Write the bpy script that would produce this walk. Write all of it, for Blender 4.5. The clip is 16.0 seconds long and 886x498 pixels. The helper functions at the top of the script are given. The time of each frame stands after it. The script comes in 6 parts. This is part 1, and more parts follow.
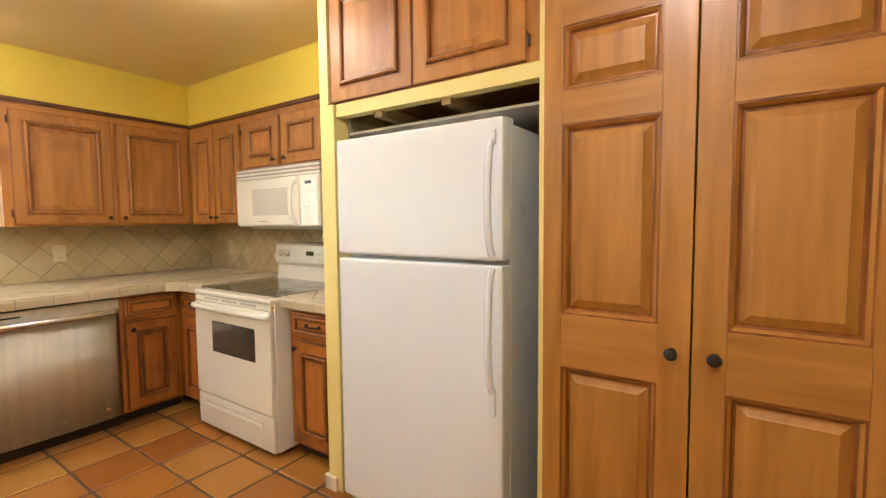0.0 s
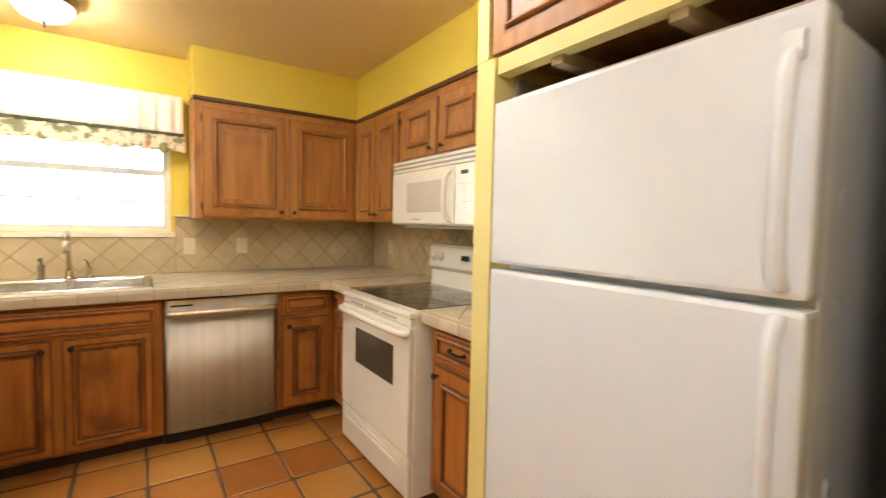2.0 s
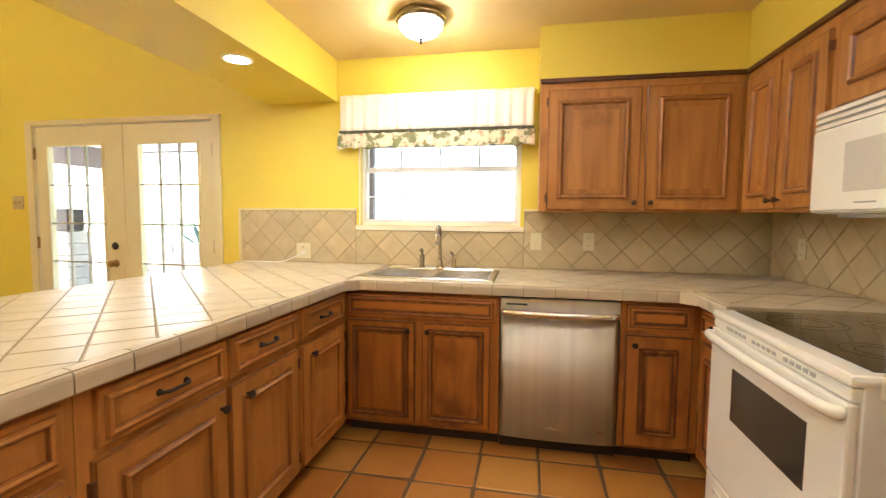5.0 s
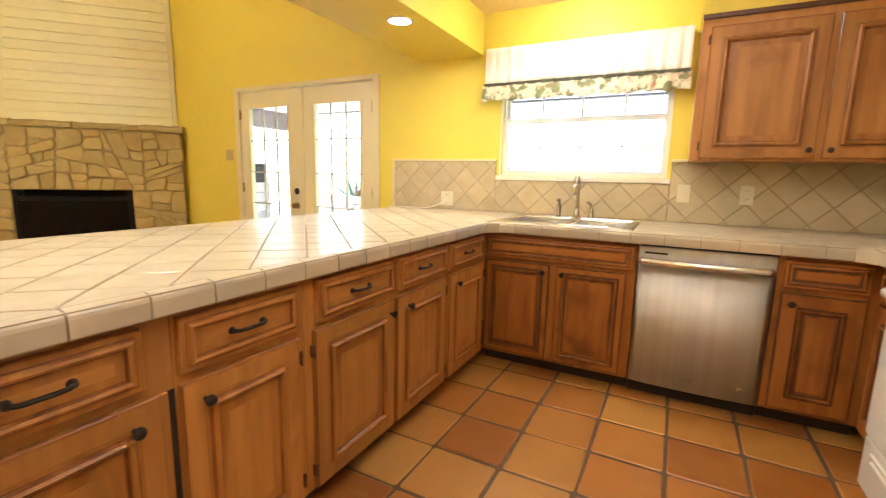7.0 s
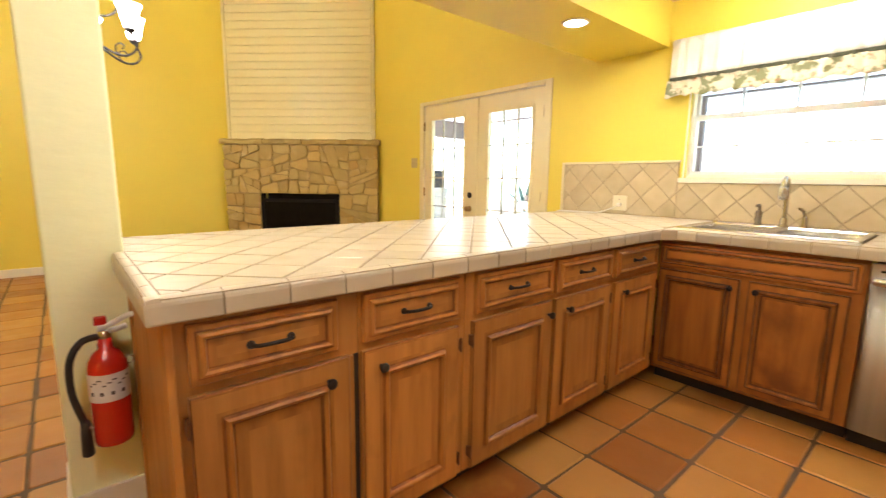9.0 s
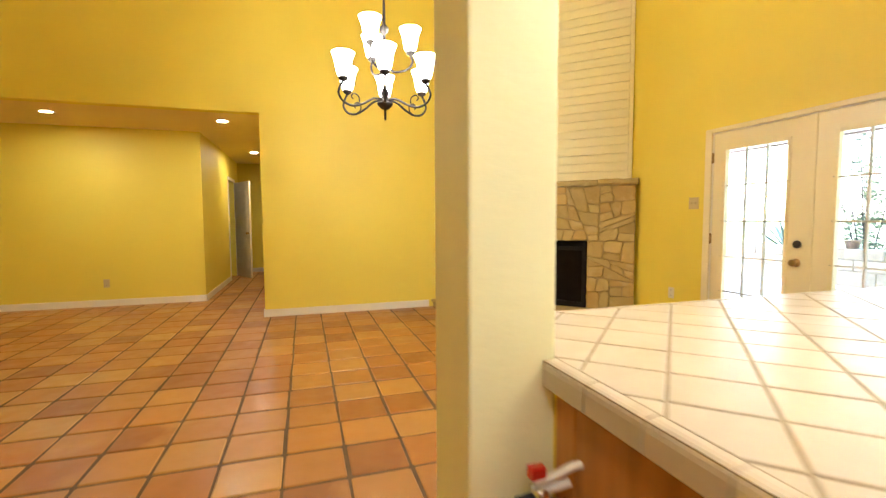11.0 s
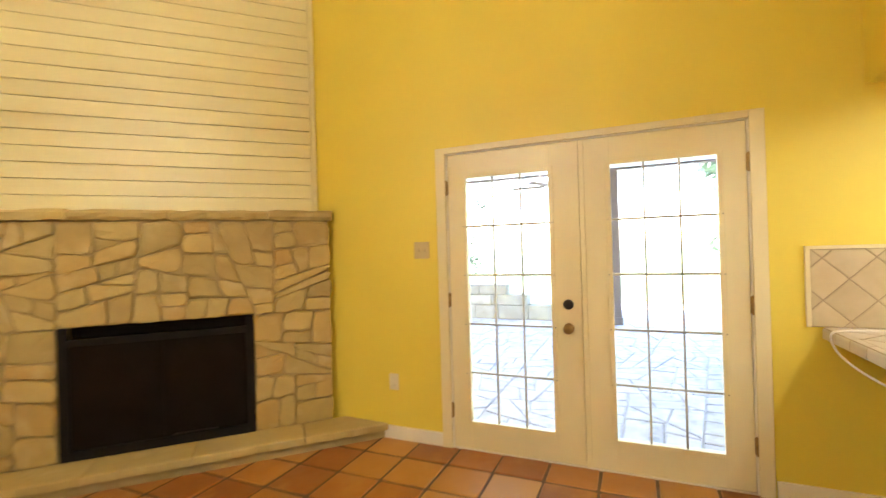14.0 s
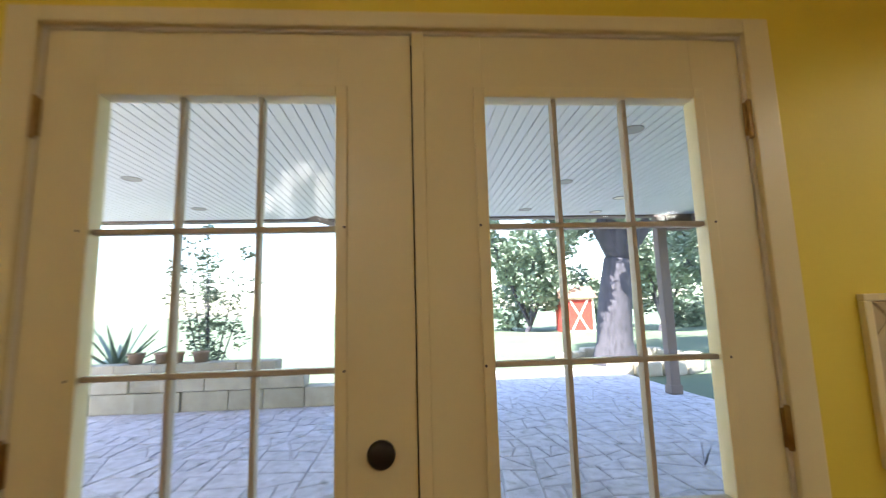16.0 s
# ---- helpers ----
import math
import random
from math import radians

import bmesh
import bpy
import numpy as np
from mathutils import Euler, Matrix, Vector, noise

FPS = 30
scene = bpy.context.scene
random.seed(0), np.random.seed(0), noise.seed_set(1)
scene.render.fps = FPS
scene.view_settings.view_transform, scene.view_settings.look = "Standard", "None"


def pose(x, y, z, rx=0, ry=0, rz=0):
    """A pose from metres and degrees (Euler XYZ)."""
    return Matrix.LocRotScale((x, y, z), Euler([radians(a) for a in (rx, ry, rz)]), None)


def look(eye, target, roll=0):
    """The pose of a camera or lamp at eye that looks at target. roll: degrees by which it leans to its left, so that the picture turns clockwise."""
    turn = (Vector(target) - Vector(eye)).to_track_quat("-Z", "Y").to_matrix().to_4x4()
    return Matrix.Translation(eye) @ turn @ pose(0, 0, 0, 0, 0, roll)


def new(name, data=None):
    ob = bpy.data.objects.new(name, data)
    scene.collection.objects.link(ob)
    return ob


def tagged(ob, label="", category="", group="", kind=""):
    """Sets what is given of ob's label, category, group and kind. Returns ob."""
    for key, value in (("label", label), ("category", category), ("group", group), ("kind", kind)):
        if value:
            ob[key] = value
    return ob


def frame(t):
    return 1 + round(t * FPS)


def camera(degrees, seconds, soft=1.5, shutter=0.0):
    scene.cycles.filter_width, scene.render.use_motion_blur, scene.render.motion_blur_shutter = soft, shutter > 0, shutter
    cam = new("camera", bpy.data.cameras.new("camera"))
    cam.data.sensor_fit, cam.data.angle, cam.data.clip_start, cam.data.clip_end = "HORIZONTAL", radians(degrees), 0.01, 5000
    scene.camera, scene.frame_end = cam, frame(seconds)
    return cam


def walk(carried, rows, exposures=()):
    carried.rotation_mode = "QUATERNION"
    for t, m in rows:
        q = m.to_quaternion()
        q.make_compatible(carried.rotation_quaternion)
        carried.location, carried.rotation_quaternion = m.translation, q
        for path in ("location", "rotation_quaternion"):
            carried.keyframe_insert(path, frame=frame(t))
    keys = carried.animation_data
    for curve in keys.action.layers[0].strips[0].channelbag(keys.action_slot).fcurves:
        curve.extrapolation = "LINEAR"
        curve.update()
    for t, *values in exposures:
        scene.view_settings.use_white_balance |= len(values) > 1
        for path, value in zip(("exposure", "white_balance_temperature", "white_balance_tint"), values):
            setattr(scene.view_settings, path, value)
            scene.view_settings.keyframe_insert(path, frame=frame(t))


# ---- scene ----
cam = camera(90.0, 16.0, soft=1.25, shutter=0.4)
PATH = [
    (0, (0.32, 0.882, 1.323), (-0.793, 2.538, 1.195), -0.5),
    (0.5, (0.302, 0.964, 1.318), (-0.808, 2.623, 1.192), 0.6),
    (1, (0.19, 1.098, 1.308), (-1.036, 2.675, 1.193), 0.9),
    (1.5, (0.055, 1.222, 1.311), (-1.355, 2.638, 1.224), 2.0),
    (2, (-0.096, 1.343, 1.298), (-1.744, 2.471, 1.189), 1.2),
    (2.5, (-0.24, 1.438, 1.292), (-2.067, 2.244, 1.178), 1.8),
    (3, (-0.389, 1.45, 1.277), (-2.289, 2.063, 1.157), 1.9),
    (3.5, (-0.509, 1.463, 1.273), (-2.46, 1.892, 1.17), 1.7),
    (4, (-0.574, 1.507, 1.27), (-2.57, 1.601, 1.178), 1.5),
    (4.5, (-0.606, 1.546, 1.264), (-2.592, 1.336, 1.152), 1.2),
    (4.7, (-0.623, 1.578, 1.262), (-2.599, 1.293, 1.143), 0.8),
    (6.8, (-0.424, 1.597, 1.191), (-2.208, 0.751, 0.878), 1.7),
    (7, (-0.407, 1.597, 1.183), (-2.158, 0.686, 0.861), 1.3),
    (7.5, (-0.378, 1.644, 1.169), (-2.017, 0.545, 0.844), 1.1),
    (8, (-0.391, 1.652, 1.164), (-1.93, 0.422, 0.82), 1.5),
    (8.5, (-0.401, 1.689, 1.186), (-1.807, 0.31, 0.836), 0.7),
    (9, (-0.378, 1.663, 1.169), (-1.665, 0.164, 0.859), 0.8),
    (9.5, (-0.321, 1.579, 1.173), (-1.364, -0.105, 0.894), 1.1),
    (10, (-0.189, 1.379, 1.181), (-0.925, -0.462, 0.924), 2.0),
    (10.2, (-0.112, 1.274, 1.198), (-0.707, -0.619, 0.948), 0.3),
    (12.3, (0.038, -0.39, 1.232), (-0.631, -2.274, 1.259), -2.8),
    (12.5, (-0.008, -0.525, 1.237), (-0.829, -2.348, 1.262), -2.5),
    (13, (-0.264, -0.901, 1.265), (-1.584, -2.402, 1.321), -1.9),
    (13.5, (-0.561, -1.222, 1.298), (-2.252, -2.289, 1.336), -1.7),
    (14, (-0.933, -1.482, 1.363), (-2.773, -2.265, 1.369), -1.7),
    (14.5, (-1.366, -1.644, 1.34), (-3.328, -2.015, 1.463), -2.8),
    (15, (-1.838, -1.738, 1.354), (-3.826, -1.913, 1.486), -1.7),
    (15.5, (-2.3, -1.78, 1.341), (-4.287, -1.825, 1.56), -0.7),
    (16, (-2.72, -1.778, 1.321), (-4.696, -1.635, 1.59), -1.6),
]
walk(cam, [(t, look(eye, target, roll)) for t, eye, target, roll in PATH],
     exposures=[(0, 4.08), (1.0, 4.10), (2.0, 4.05), (4.5, 4.05), (7.0, 4.18), (9, 4.25), (13.0, 4.36), (14.0, 4.15), (14.5, 3.85), (15.0, 3.45), (15.5, 3.1), (16.0, 2.6)])

# ---- light ----
SUN_DIR = (0.45, -0.35, 0.82)  # towards the sun
world = bpy.data.worlds.new("world")
scene.world = world
world.use_nodes = True
_n, _l = world.node_tree.nodes, world.node_tree.links
_sky = _n.new("ShaderNodeTexSky")
_sky.sky_type, _sky.sun_disc = "NISHITA", False
_sky.sun_elevation, _sky.sun_rotation = radians(55), radians(128)
_l.new(_sky.outputs[0], _n["Background"].inputs[0])
_n["Background"].inputs[1].default_value = 0.15


def lamp(name, kind, power, loc, color=(1, 0.84, 0.62), size=0.1, target=None, size_y=None, angle=None):
    d = bpy.data.lights.new(name, kind)
    d.energy, d.color = power, color
    if kind == "AREA":
        d.size = size
        if size_y:
            d.shape, d.size_y = "RECTANGLE", size_y
    elif kind == "SUN":
        d.angle = radians(0.5)
    else:
        d.shadow_soft_size = size
        if kind == "SPOT":
            d.spot_size, d.spot_blend = radians(angle or 120), 0.6
    ob = new(name, d)
    ob.matrix_world = look(loc, target) if target else pose(*loc)
    return ob


_s = Vector(SUN_DIR).normalized()
lamp("sun", "SUN", 5.0, tuple(_s * 40), (1, 0.95, 0.87), target=(0, 0, 0))


# ---- materials ----
def mat(name, c1, c2=None, rough=0.5, metal=0.0, scale=4.0, stretch=(1, 1, 1), detail=5, bump=0.0, bscale=60.0, bstretch=None,
        obj=0.0, island=0.0, spots=None, coat=0.0, rvar=0.0, emit=None, hue=None, contrast=(0.3, 0.7), aniso=0.0):
    """A principled material: two colours mixed by noise, fine relief, an own shade for each object or island."""
    m = bpy.data.materials.new(name)
    m.use_nodes = True
    n, l = m.node_tree.nodes, m.node_tree.links
    p = n["Principled BSDF"]
    p.inputs["Roughness"].default_value, p.inputs["Metallic"].default_value = rough, metal
    p.inputs["Coat Weight"].default_value = coat
    p.inputs["Coat Roughness"].default_value = 0.15
    if aniso:  # brushed across
        p.inputs["Anisotropic"].default_value = aniso
        way = n.new("ShaderNodeCombineXYZ")
        way.inputs[2].default_value = 1.0
        l.new(way.outputs[0], p.inputs["Tangent"])
    tc = n.new("ShaderNodeTexCoord")
    info = n.new("ShaderNodeObjectInfo")
    geo = n.new("ShaderNodeNewGeometry")
    rnd = geo.outputs["Random Per Island"] if island else info.outputs["Random"]
    off = n.new("ShaderNodeVectorMath")
    off.operation = "MULTIPLY_ADD"
    l.new(rnd, off.inputs[0])
    off.inputs[1].default_value = (13.7, 7.3, 9.1) if (obj or island) else (0, 0, 0)
    l.new(tc.outputs["Object"], off.inputs[2])

    def field(sc, st, det):
        mp = n.new("ShaderNodeMapping")
        mp.inputs["Scale"].default_value = st
        l.new(off.outputs[0], mp.inputs[0])
        t = n.new("ShaderNodeTexNoise")
        t.inputs["Scale"].default_value, t.inputs["Detail"].default_value = sc, det
        l.new(mp.outputs[0], t.inputs[0])
        return t.outputs[0]

    def span(sock, a, b, x=0.0, y=1.0):
        r = n.new("ShaderNodeMapRange")
        r.inputs[1].default_value, r.inputs[2].default_value, r.inputs[3].default_value, r.inputs[4].default_value = a, b, x, y
        l.new(sock, r.inputs[0])
        return r.outputs[0]

    def mix(fac, a, b, blend="MIX"):
        x = n.new("ShaderNodeMix")
        x.data_type, x.blend_type = "RGBA", blend
        for sock, v in ((x.inputs[0], fac), (x.inputs[6], a), (x.inputs[7], b)):
            if isinstance(v, (int, float)):
                sock.default_value = v
            elif isinstance(v, tuple):
                sock.default_value = (*v[:3], 1)
            else:
                l.new(v, sock)
        return x.outputs[2]

    col = mix(span(field(scale, stretch, detail), *contrast), c1, c2 or tuple(v * 0.85 for v in c1))
    if hue:  # a ramp of shades, one for each object or island
        ramp = n.new("ShaderNodeValToRGB")
        ramp.color_ramp.elements[0].color, ramp.color_ramp.elements[1].color = (*hue[0], 1), (*hue[-1], 1)
        for i, c in enumerate(hue[1:-1], 1):
            ramp.color_ramp.elements.new(i / (len(hue) - 1)).color = (*c, 1)
        l.new(rnd, ramp.inputs[0])
        col = mix(0.62, col, ramp.outputs[0])
    if obj or island:
        k = obj or island
        v = span(rnd, 0, 1, 1 - k, 1 + k)
        g = n.new("ShaderNodeCombineColor")
        for i in range(3):
            l.new(v, g.inputs[i])
        col = mix(1.0, col, g.outputs[0], "MULTIPLY")
    if spots:
        col = mix(span(field(spots[1], (1, 1, 1), 4), spots[2], spots[2] + 0.18), col, spots[0])
    l.new(col, p.inputs["Base Color"])
    if rvar:
        l.new(span(field(scale * 1.7, stretch, 4), 0.3, 0.7, rough - rvar, rough + rvar), p.inputs["Roughness"])
    if bump:
        b = n.new("ShaderNodeBump")
        b.inputs["Strength"].default_value, b.inputs["Distance"].default_value = bump, 0.004
        l.new(field(bscale, bstretch or stretch, 6), b.inputs["Height"])
        l.new(b.outputs[0], p.inputs["Normal"])
    if emit:
        p.inputs["Emission Color"].default_value, p.inputs["Emission Strength"].default_value = (*emit[0], 1), emit[1]
    return m


def glass(name, tint=(1, 1, 1)):
    m = bpy.data.materials.new(name)
    m.use_nodes = True
    n, l = m.node_tree.nodes, m.node_tree.links
    n.remove(n["Principled BSDF"])
    t, g, x, f = n.new("ShaderNodeBsdfTransparent"), n.new("ShaderNodeBsdfGlossy"), n.new("ShaderNodeMixShader"), n.new("ShaderNodeLayerWeight")
    k = n.new("ShaderNodeMath")
    k.operation = "POWER"
    k.inputs[1].default_value = 4.0
    r = n.new("ShaderNodeMapRange")
    r.inputs[3].default_value, r.inputs[4].default_value = 0.012, 0.6
    t.inputs[0].default_value = (*tint, 1)
    g.inputs["Roughness"].default_value = 0.02
    l.new(f.outputs[1], k.inputs[0])
    l.new(k.outputs[0], r.inputs[0])
    l.new(r.outputs[0], x.inputs[0])
    l.new(t.outputs[0], x.inputs[1])
    l.new(g.outputs[0], x.inputs[2])
    l.new(x.outputs[0], n["Material Output"].inputs[0])
    return m


YELLOW = mat("yellow_paint", (0.79, 0.630, 0.083), (0.76, 0.600, 0.076), 0.55, scale=1.3, bump=0.12, bscale=45)
PALE = mat("pale_yellow_paint", (0.86, 0.86, 0.55), (0.83, 0.83, 0.50), 0.5, scale=2, bump=0.5, bscale=9, bstretch=(1, 1, 2.6))
PALEY = mat("light_yellow_paint", (0.80, 0.68, 0.27), (0.77, 0.65, 0.25), 0.55, scale=2, bump=0.35, bscale=30)
CEIL = mat("ceiling_paint", (0.80, 0.62, 0.30), (0.77, 0.59, 0.27), 0.7, scale=1.5, bump=0.15, bscale=90)
TRIM = mat("white_trim_paint", (0.82, 0.76, 0.62), (0.78, 0.72, 0.57), 0.38, scale=5, bump=0.05, bscale=40)
DOORWHITE = mat("cream_door_paint", (0.79, 0.69, 0.41), (0.76, 0.66, 0.38), 0.38, scale=3, bump=0.06, bscale=30)
SIDING = mat("cream_board_paint", (0.79, 0.715, 0.39), (0.76, 0.685, 0.36), 0.45, scale=3, stretch=(1, 1, 6), bump=0.08, bscale=25, obj=0.03)
HONEY, UMBER, GLAZED = (0.56, 0.254, 0.060), (0.33, 0.127, 0.027), (0.24, 0.084, 0.017)
WOOD = mat("stained_wood", HONEY, UMBER, 0.50, scale=3.0, stretch=(7, 7, 0.7), bump=0.12, bscale=16,
           bstretch=(14, 14, 1), obj=0.12, rvar=0.07, spots=(GLAZED, 3.0, 0.60), contrast=(0.22, 0.80))
WOODH = mat("stained_wood_across", HONEY, UMBER, 0.50, scale=3.0, stretch=(0.7, 7, 7), bump=0.12, bscale=16,
            bstretch=(1, 14, 14), obj=0.12, rvar=0.07, spots=(GLAZED, 3.0, 0.60), contrast=(0.22, 0.80))
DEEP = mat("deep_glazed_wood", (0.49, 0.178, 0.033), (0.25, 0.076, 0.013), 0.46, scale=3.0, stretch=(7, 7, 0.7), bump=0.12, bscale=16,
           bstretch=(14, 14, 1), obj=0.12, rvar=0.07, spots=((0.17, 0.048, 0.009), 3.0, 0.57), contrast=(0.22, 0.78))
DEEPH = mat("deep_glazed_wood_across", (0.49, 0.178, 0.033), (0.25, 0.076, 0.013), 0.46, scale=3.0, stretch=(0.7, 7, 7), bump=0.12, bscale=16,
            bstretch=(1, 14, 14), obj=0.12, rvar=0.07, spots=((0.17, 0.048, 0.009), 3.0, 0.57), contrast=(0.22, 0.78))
GLAZE = mat("dark_glaze_wood", (0.13, 0.036, 0.008), (0.065, 0.018, 0.005), 0.34, scale=7, stretch=(5, 5, 1), bump=0.1, bscale=30, obj=0.1, coat=0.1)
MIDGLAZE = mat("thin_glaze_wood", (0.34, 0.118, 0.023), (0.14, 0.041, 0.008), 0.36, scale=5, stretch=(5, 5, 1.2), bump=0.1, bscale=30, obj=0.14, coat=0.1, contrast=(0.28, 0.68))
FAINTGLAZE = mat("faint_glaze_wood", (0.51, 0.218, 0.047), (0.27, 0.097, 0.019), 0.42, scale=4, stretch=(6, 6, 0.9), bump=0.1, bscale=24, obj=0.12, contrast=(0.22, 0.76))
# Near-black; on toe kicks and the peninsula slot it stands in for shade.
BLACKSHADE = mat("black_recess_shade", (0.03, 0.018, 0.01), (0.02, 0.012, 0.008), 0.7)
PANTRY = mat("pantry_wood", (0.455, 0.208, 0.044), (0.325, 0.132, 0.024), 0.42, scale=4, stretch=(7, 7, 0.6), bump=0.1, bscale=16,
             bstretch=(14, 14, 1), obj=0.05, coat=0.08, rvar=0.06)
PANTRYH = mat("pantry_wood_across", (0.455, 0.208, 0.044), (0.325, 0.132, 0.024), 0.42, scale=4, stretch=(0.6, 7, 7), bump=0.1, bscale=16,
              bstretch=(1, 14, 14), obj=0.05, coat=0.08, rvar=0.06)
KNOBBRONZE = mat("brown_bronze", (0.060, 0.032, 0.018), (0.10, 0.05, 0.026), 0.4, 0.4, scale=30, bump=0.1, bscale=100)
HINGEBROWN = mat("painted_hinge", (0.17, 0.062, 0.018), (0.08, 0.03, 0.012), 0.45, scale=30)
IRON = mat("black_iron", (0.022, 0.018, 0.016), (0.04, 0.03, 0.025), 0.45, 0.6, scale=30, bump=0.2, bscale=120)
BRONZE = mat("oiled_bronze", (0.006, 0.0035, 0.002), (0.013, 0.007, 0.0035), 0.7, 0.2, scale=25, bump=0.1, bscale=80)
BRASS = mat("worn_brass", (0.45, 0.30, 0.12), (0.30, 0.19, 0.08), 0.3, 1.0, scale=30)
APPL = mat("white_enamel", (0.74, 0.775, 0.84), (0.72, 0.755, 0.82), 0.25, scale=2, bump=0.03, bscale=150, coat=0.3)
APPLSIDE = mat("textured_enamel", (0.71, 0.73, 0.76), (0.68, 0.70, 0.73), 0.4, scale=2, bump=0.25, bscale=220)
BISQUE = mat("cream_enamel", (0.81, 0.78, 0.70), (0.79, 0.76, 0.68), 0.25, scale=3, coat=0.3)
GREYWIN = mat("grey_oven_window", (0.60, 0.565, 0.50), (0.56, 0.525, 0.46), 0.2, scale=3)
BLACKGLASS = mat("black_glass", (0.012, 0.010, 0.009), (0.016, 0.013, 0.011), 0.06, scale=3, coat=0.6)
OVENGLASS = mat("tinted_oven_glass", (0.060, 0.050, 0.040), (0.045, 0.038, 0.030), 0.16, scale=3, coat=0.3)
DISPLAY = mat("dark_display", (0.02, 0.025, 0.02), (0.015, 0.02, 0.015), 0.2)
STEEL = mat("brushed_steel", (0.60, 0.56, 0.48), (0.51, 0.475, 0.40), 0.34, 1.0, scale=2.5, stretch=(9, 9, 0.1), rvar=0.05, aniso=0.97, bump=0.30, bscale=60, bstretch=(0.25, 0.25, 14))
CHROME = mat("polished_steel", (0.70, 0.68, 0.65), (0.62, 0.60, 0.57), 0.27, 1.0, scale=4)
ZINC = mat("bright_zinc", (0.78, 0.77, 0.75), (0.66, 0.65, 0.63), 0.42, 0.35, scale=20)
SATIN = mat("satin_nickel", (0.50, 0.45, 0.37), (0.44, 0.40, 0.33), 0.25, 1.0, scale=10)
TERRA = [(0.371, 0.125, 0.020), (0.244, 0.070, 0.013), (0.435, 0.164, 0.028), (0.466, 0.228, 0.045), (0.339, 0.109, 0.018), (0.530, 0.313, 0.083), (0.403, 0.148, 0.024), (0.498, 0.265, 0.059)]
SALT = mat("saltillo_tile", (0.37, 0.140, 0.025), (0.27, 0.090, 0.016), 0.40, scale=5, obj=0.10, hue=TERRA, bump=0.25, bscale=14,
           spots=((0.42, 0.195, 0.043), 2.6, 0.56), coat=0.09, rvar=0.08)
SALTI = mat("saltillo_tile_joined", (0.37, 0.140, 0.025), (0.27, 0.090, 0.016), 0.40, scale=5, island=0.10, hue=TERRA, bump=0.25, bscale=14,
            spots=((0.42, 0.195, 0.043), 2.6, 0.56), coat=0.09, rvar=0.08)
GROUT = mat("brown_grout", (0.13, 0.075, 0.038), (0.09, 0.05, 0.025), 0.8, scale=8, bump=0.3, bscale=120)
CTILE = mat("cream_counter_tile", (0.57, 0.48, 0.34), (0.48, 0.40, 0.275), 0.34, scale=6, obj=0.05, bump=0.12, bscale=14, coat=0.08, rvar=0.06)
CGROUT = mat("tan_grout", (0.37, 0.285, 0.17), (0.29, 0.22, 0.125), 0.8, scale=20, bump=0.2, bscale=150)
BTILE = mat("taupe_wall_tile", (0.58, 0.47, 0.285), (0.48, 0.375, 0.21), 0.38, scale=7, obj=0.10, bump=0.15, bscale=18, rvar=0.06)
BGROUT = mat("brown_wall_grout", (0.42, 0.325, 0.195), (0.34, 0.255, 0.15), 0.85, scale=20, bump=0.2, bscale=150)
STONE = mat("limestone", (0.55, 0.41, 0.150), (0.38, 0.27, 0.090), 0.85, scale=7, obj=0.16, bump=1.0, bscale=16, spots=((0.56, 0.43, 0.19), 5, 0.56),
            hue=[(0.51, 0.38, 0.125), (0.58, 0.445, 0.16), (0.44, 0.32, 0.105), (0.47, 0.295, 0.08), (0.55, 0.43, 0.155), (0.40, 0.285, 0.095)])
MORTAR = mat("stone_mortar", (0.45, 0.335, 0.140), (0.31, 0.225, 0.09), 0.95, scale=7, bump=0.9, bscale=40)
FIREGLASS = mat("smoked_fire_glass", (0.006, 0.005, 0.005), (0.010, 0.008, 0.007), 0.12, scale=6)
SOOT = mat("black_firebox", (0.009, 0.007, 0.006), (0.014, 0.011, 0.009), 0.8, scale=8)
for dark in (SOOT, FIREGLASS):  # sooty, with little sheen
    dark.node_tree.nodes["Principled BSDF"].inputs["Specular IOR Level"].default_value = 0.15
FLAG = mat("grey_flagstone", (0.56, 0.55, 0.63), (0.38, 0.37, 0.44), 0.75, scale=8, obj=0.10, bump=1.0, bscale=9, spots=((0.22, 0.22, 0.23), 6, 0.58))
FLAGGROUT = mat("patio_joint", (0.46, 0.455, 0.50), (0.34, 0.335, 0.37), 0.9, scale=8, bump=0.5, bscale=60)
PORCH = mat("porch_white_paint", (0.70, 0.72, 0.73), (0.66, 0.68, 0.69), 0.5, scale=2)
GRASS = mat("dry_lawn", (0.070, 0.110, 0.066), (0.100, 0.130, 0.082), 0.9, scale=0.6, bump=0.8, bscale=30, spots=((0.15, 0.17, 0.11), 0.25, 0.54))
LEAF = mat("leaf_green", (0.195, 0.255, 0.190), (0.145, 0.195, 0.145), 0.5, scale=3, island=0.28)
BARK = mat("oak_bark", (0.085, 0.083, 0.105), (0.035, 0.034, 0.045), 0.95, scale=6, stretch=(3, 3, 0.6), bump=1.0, bscale=14, bstretch=(3, 3, 0.5))
BEAM = mat("weathered_beam", (0.175, 0.135, 0.122), (0.120, 0.092, 0.084), 0.7, scale=5, stretch=(1, 8, 8), bump=0.2, bscale=20)
POST = mat("stained_post", (0.22, 0.14, 0.105), (0.16, 0.10, 0.075), 0.6, scale=5, stretch=(8, 8, 1), bump=0.2, bscale=20)
BLOCK = mat("garden_block", (0.40, 0.37, 0.31), (0.29, 0.27, 0.22), 0.9, scale=4, obj=0.15, bump=0.7, bscale=25)
POT = mat("clay_pot", (0.28, 0.20, 0.15), (0.20, 0.15, 0.12), 0.8, scale=8, bump=0.2, bscale=40)
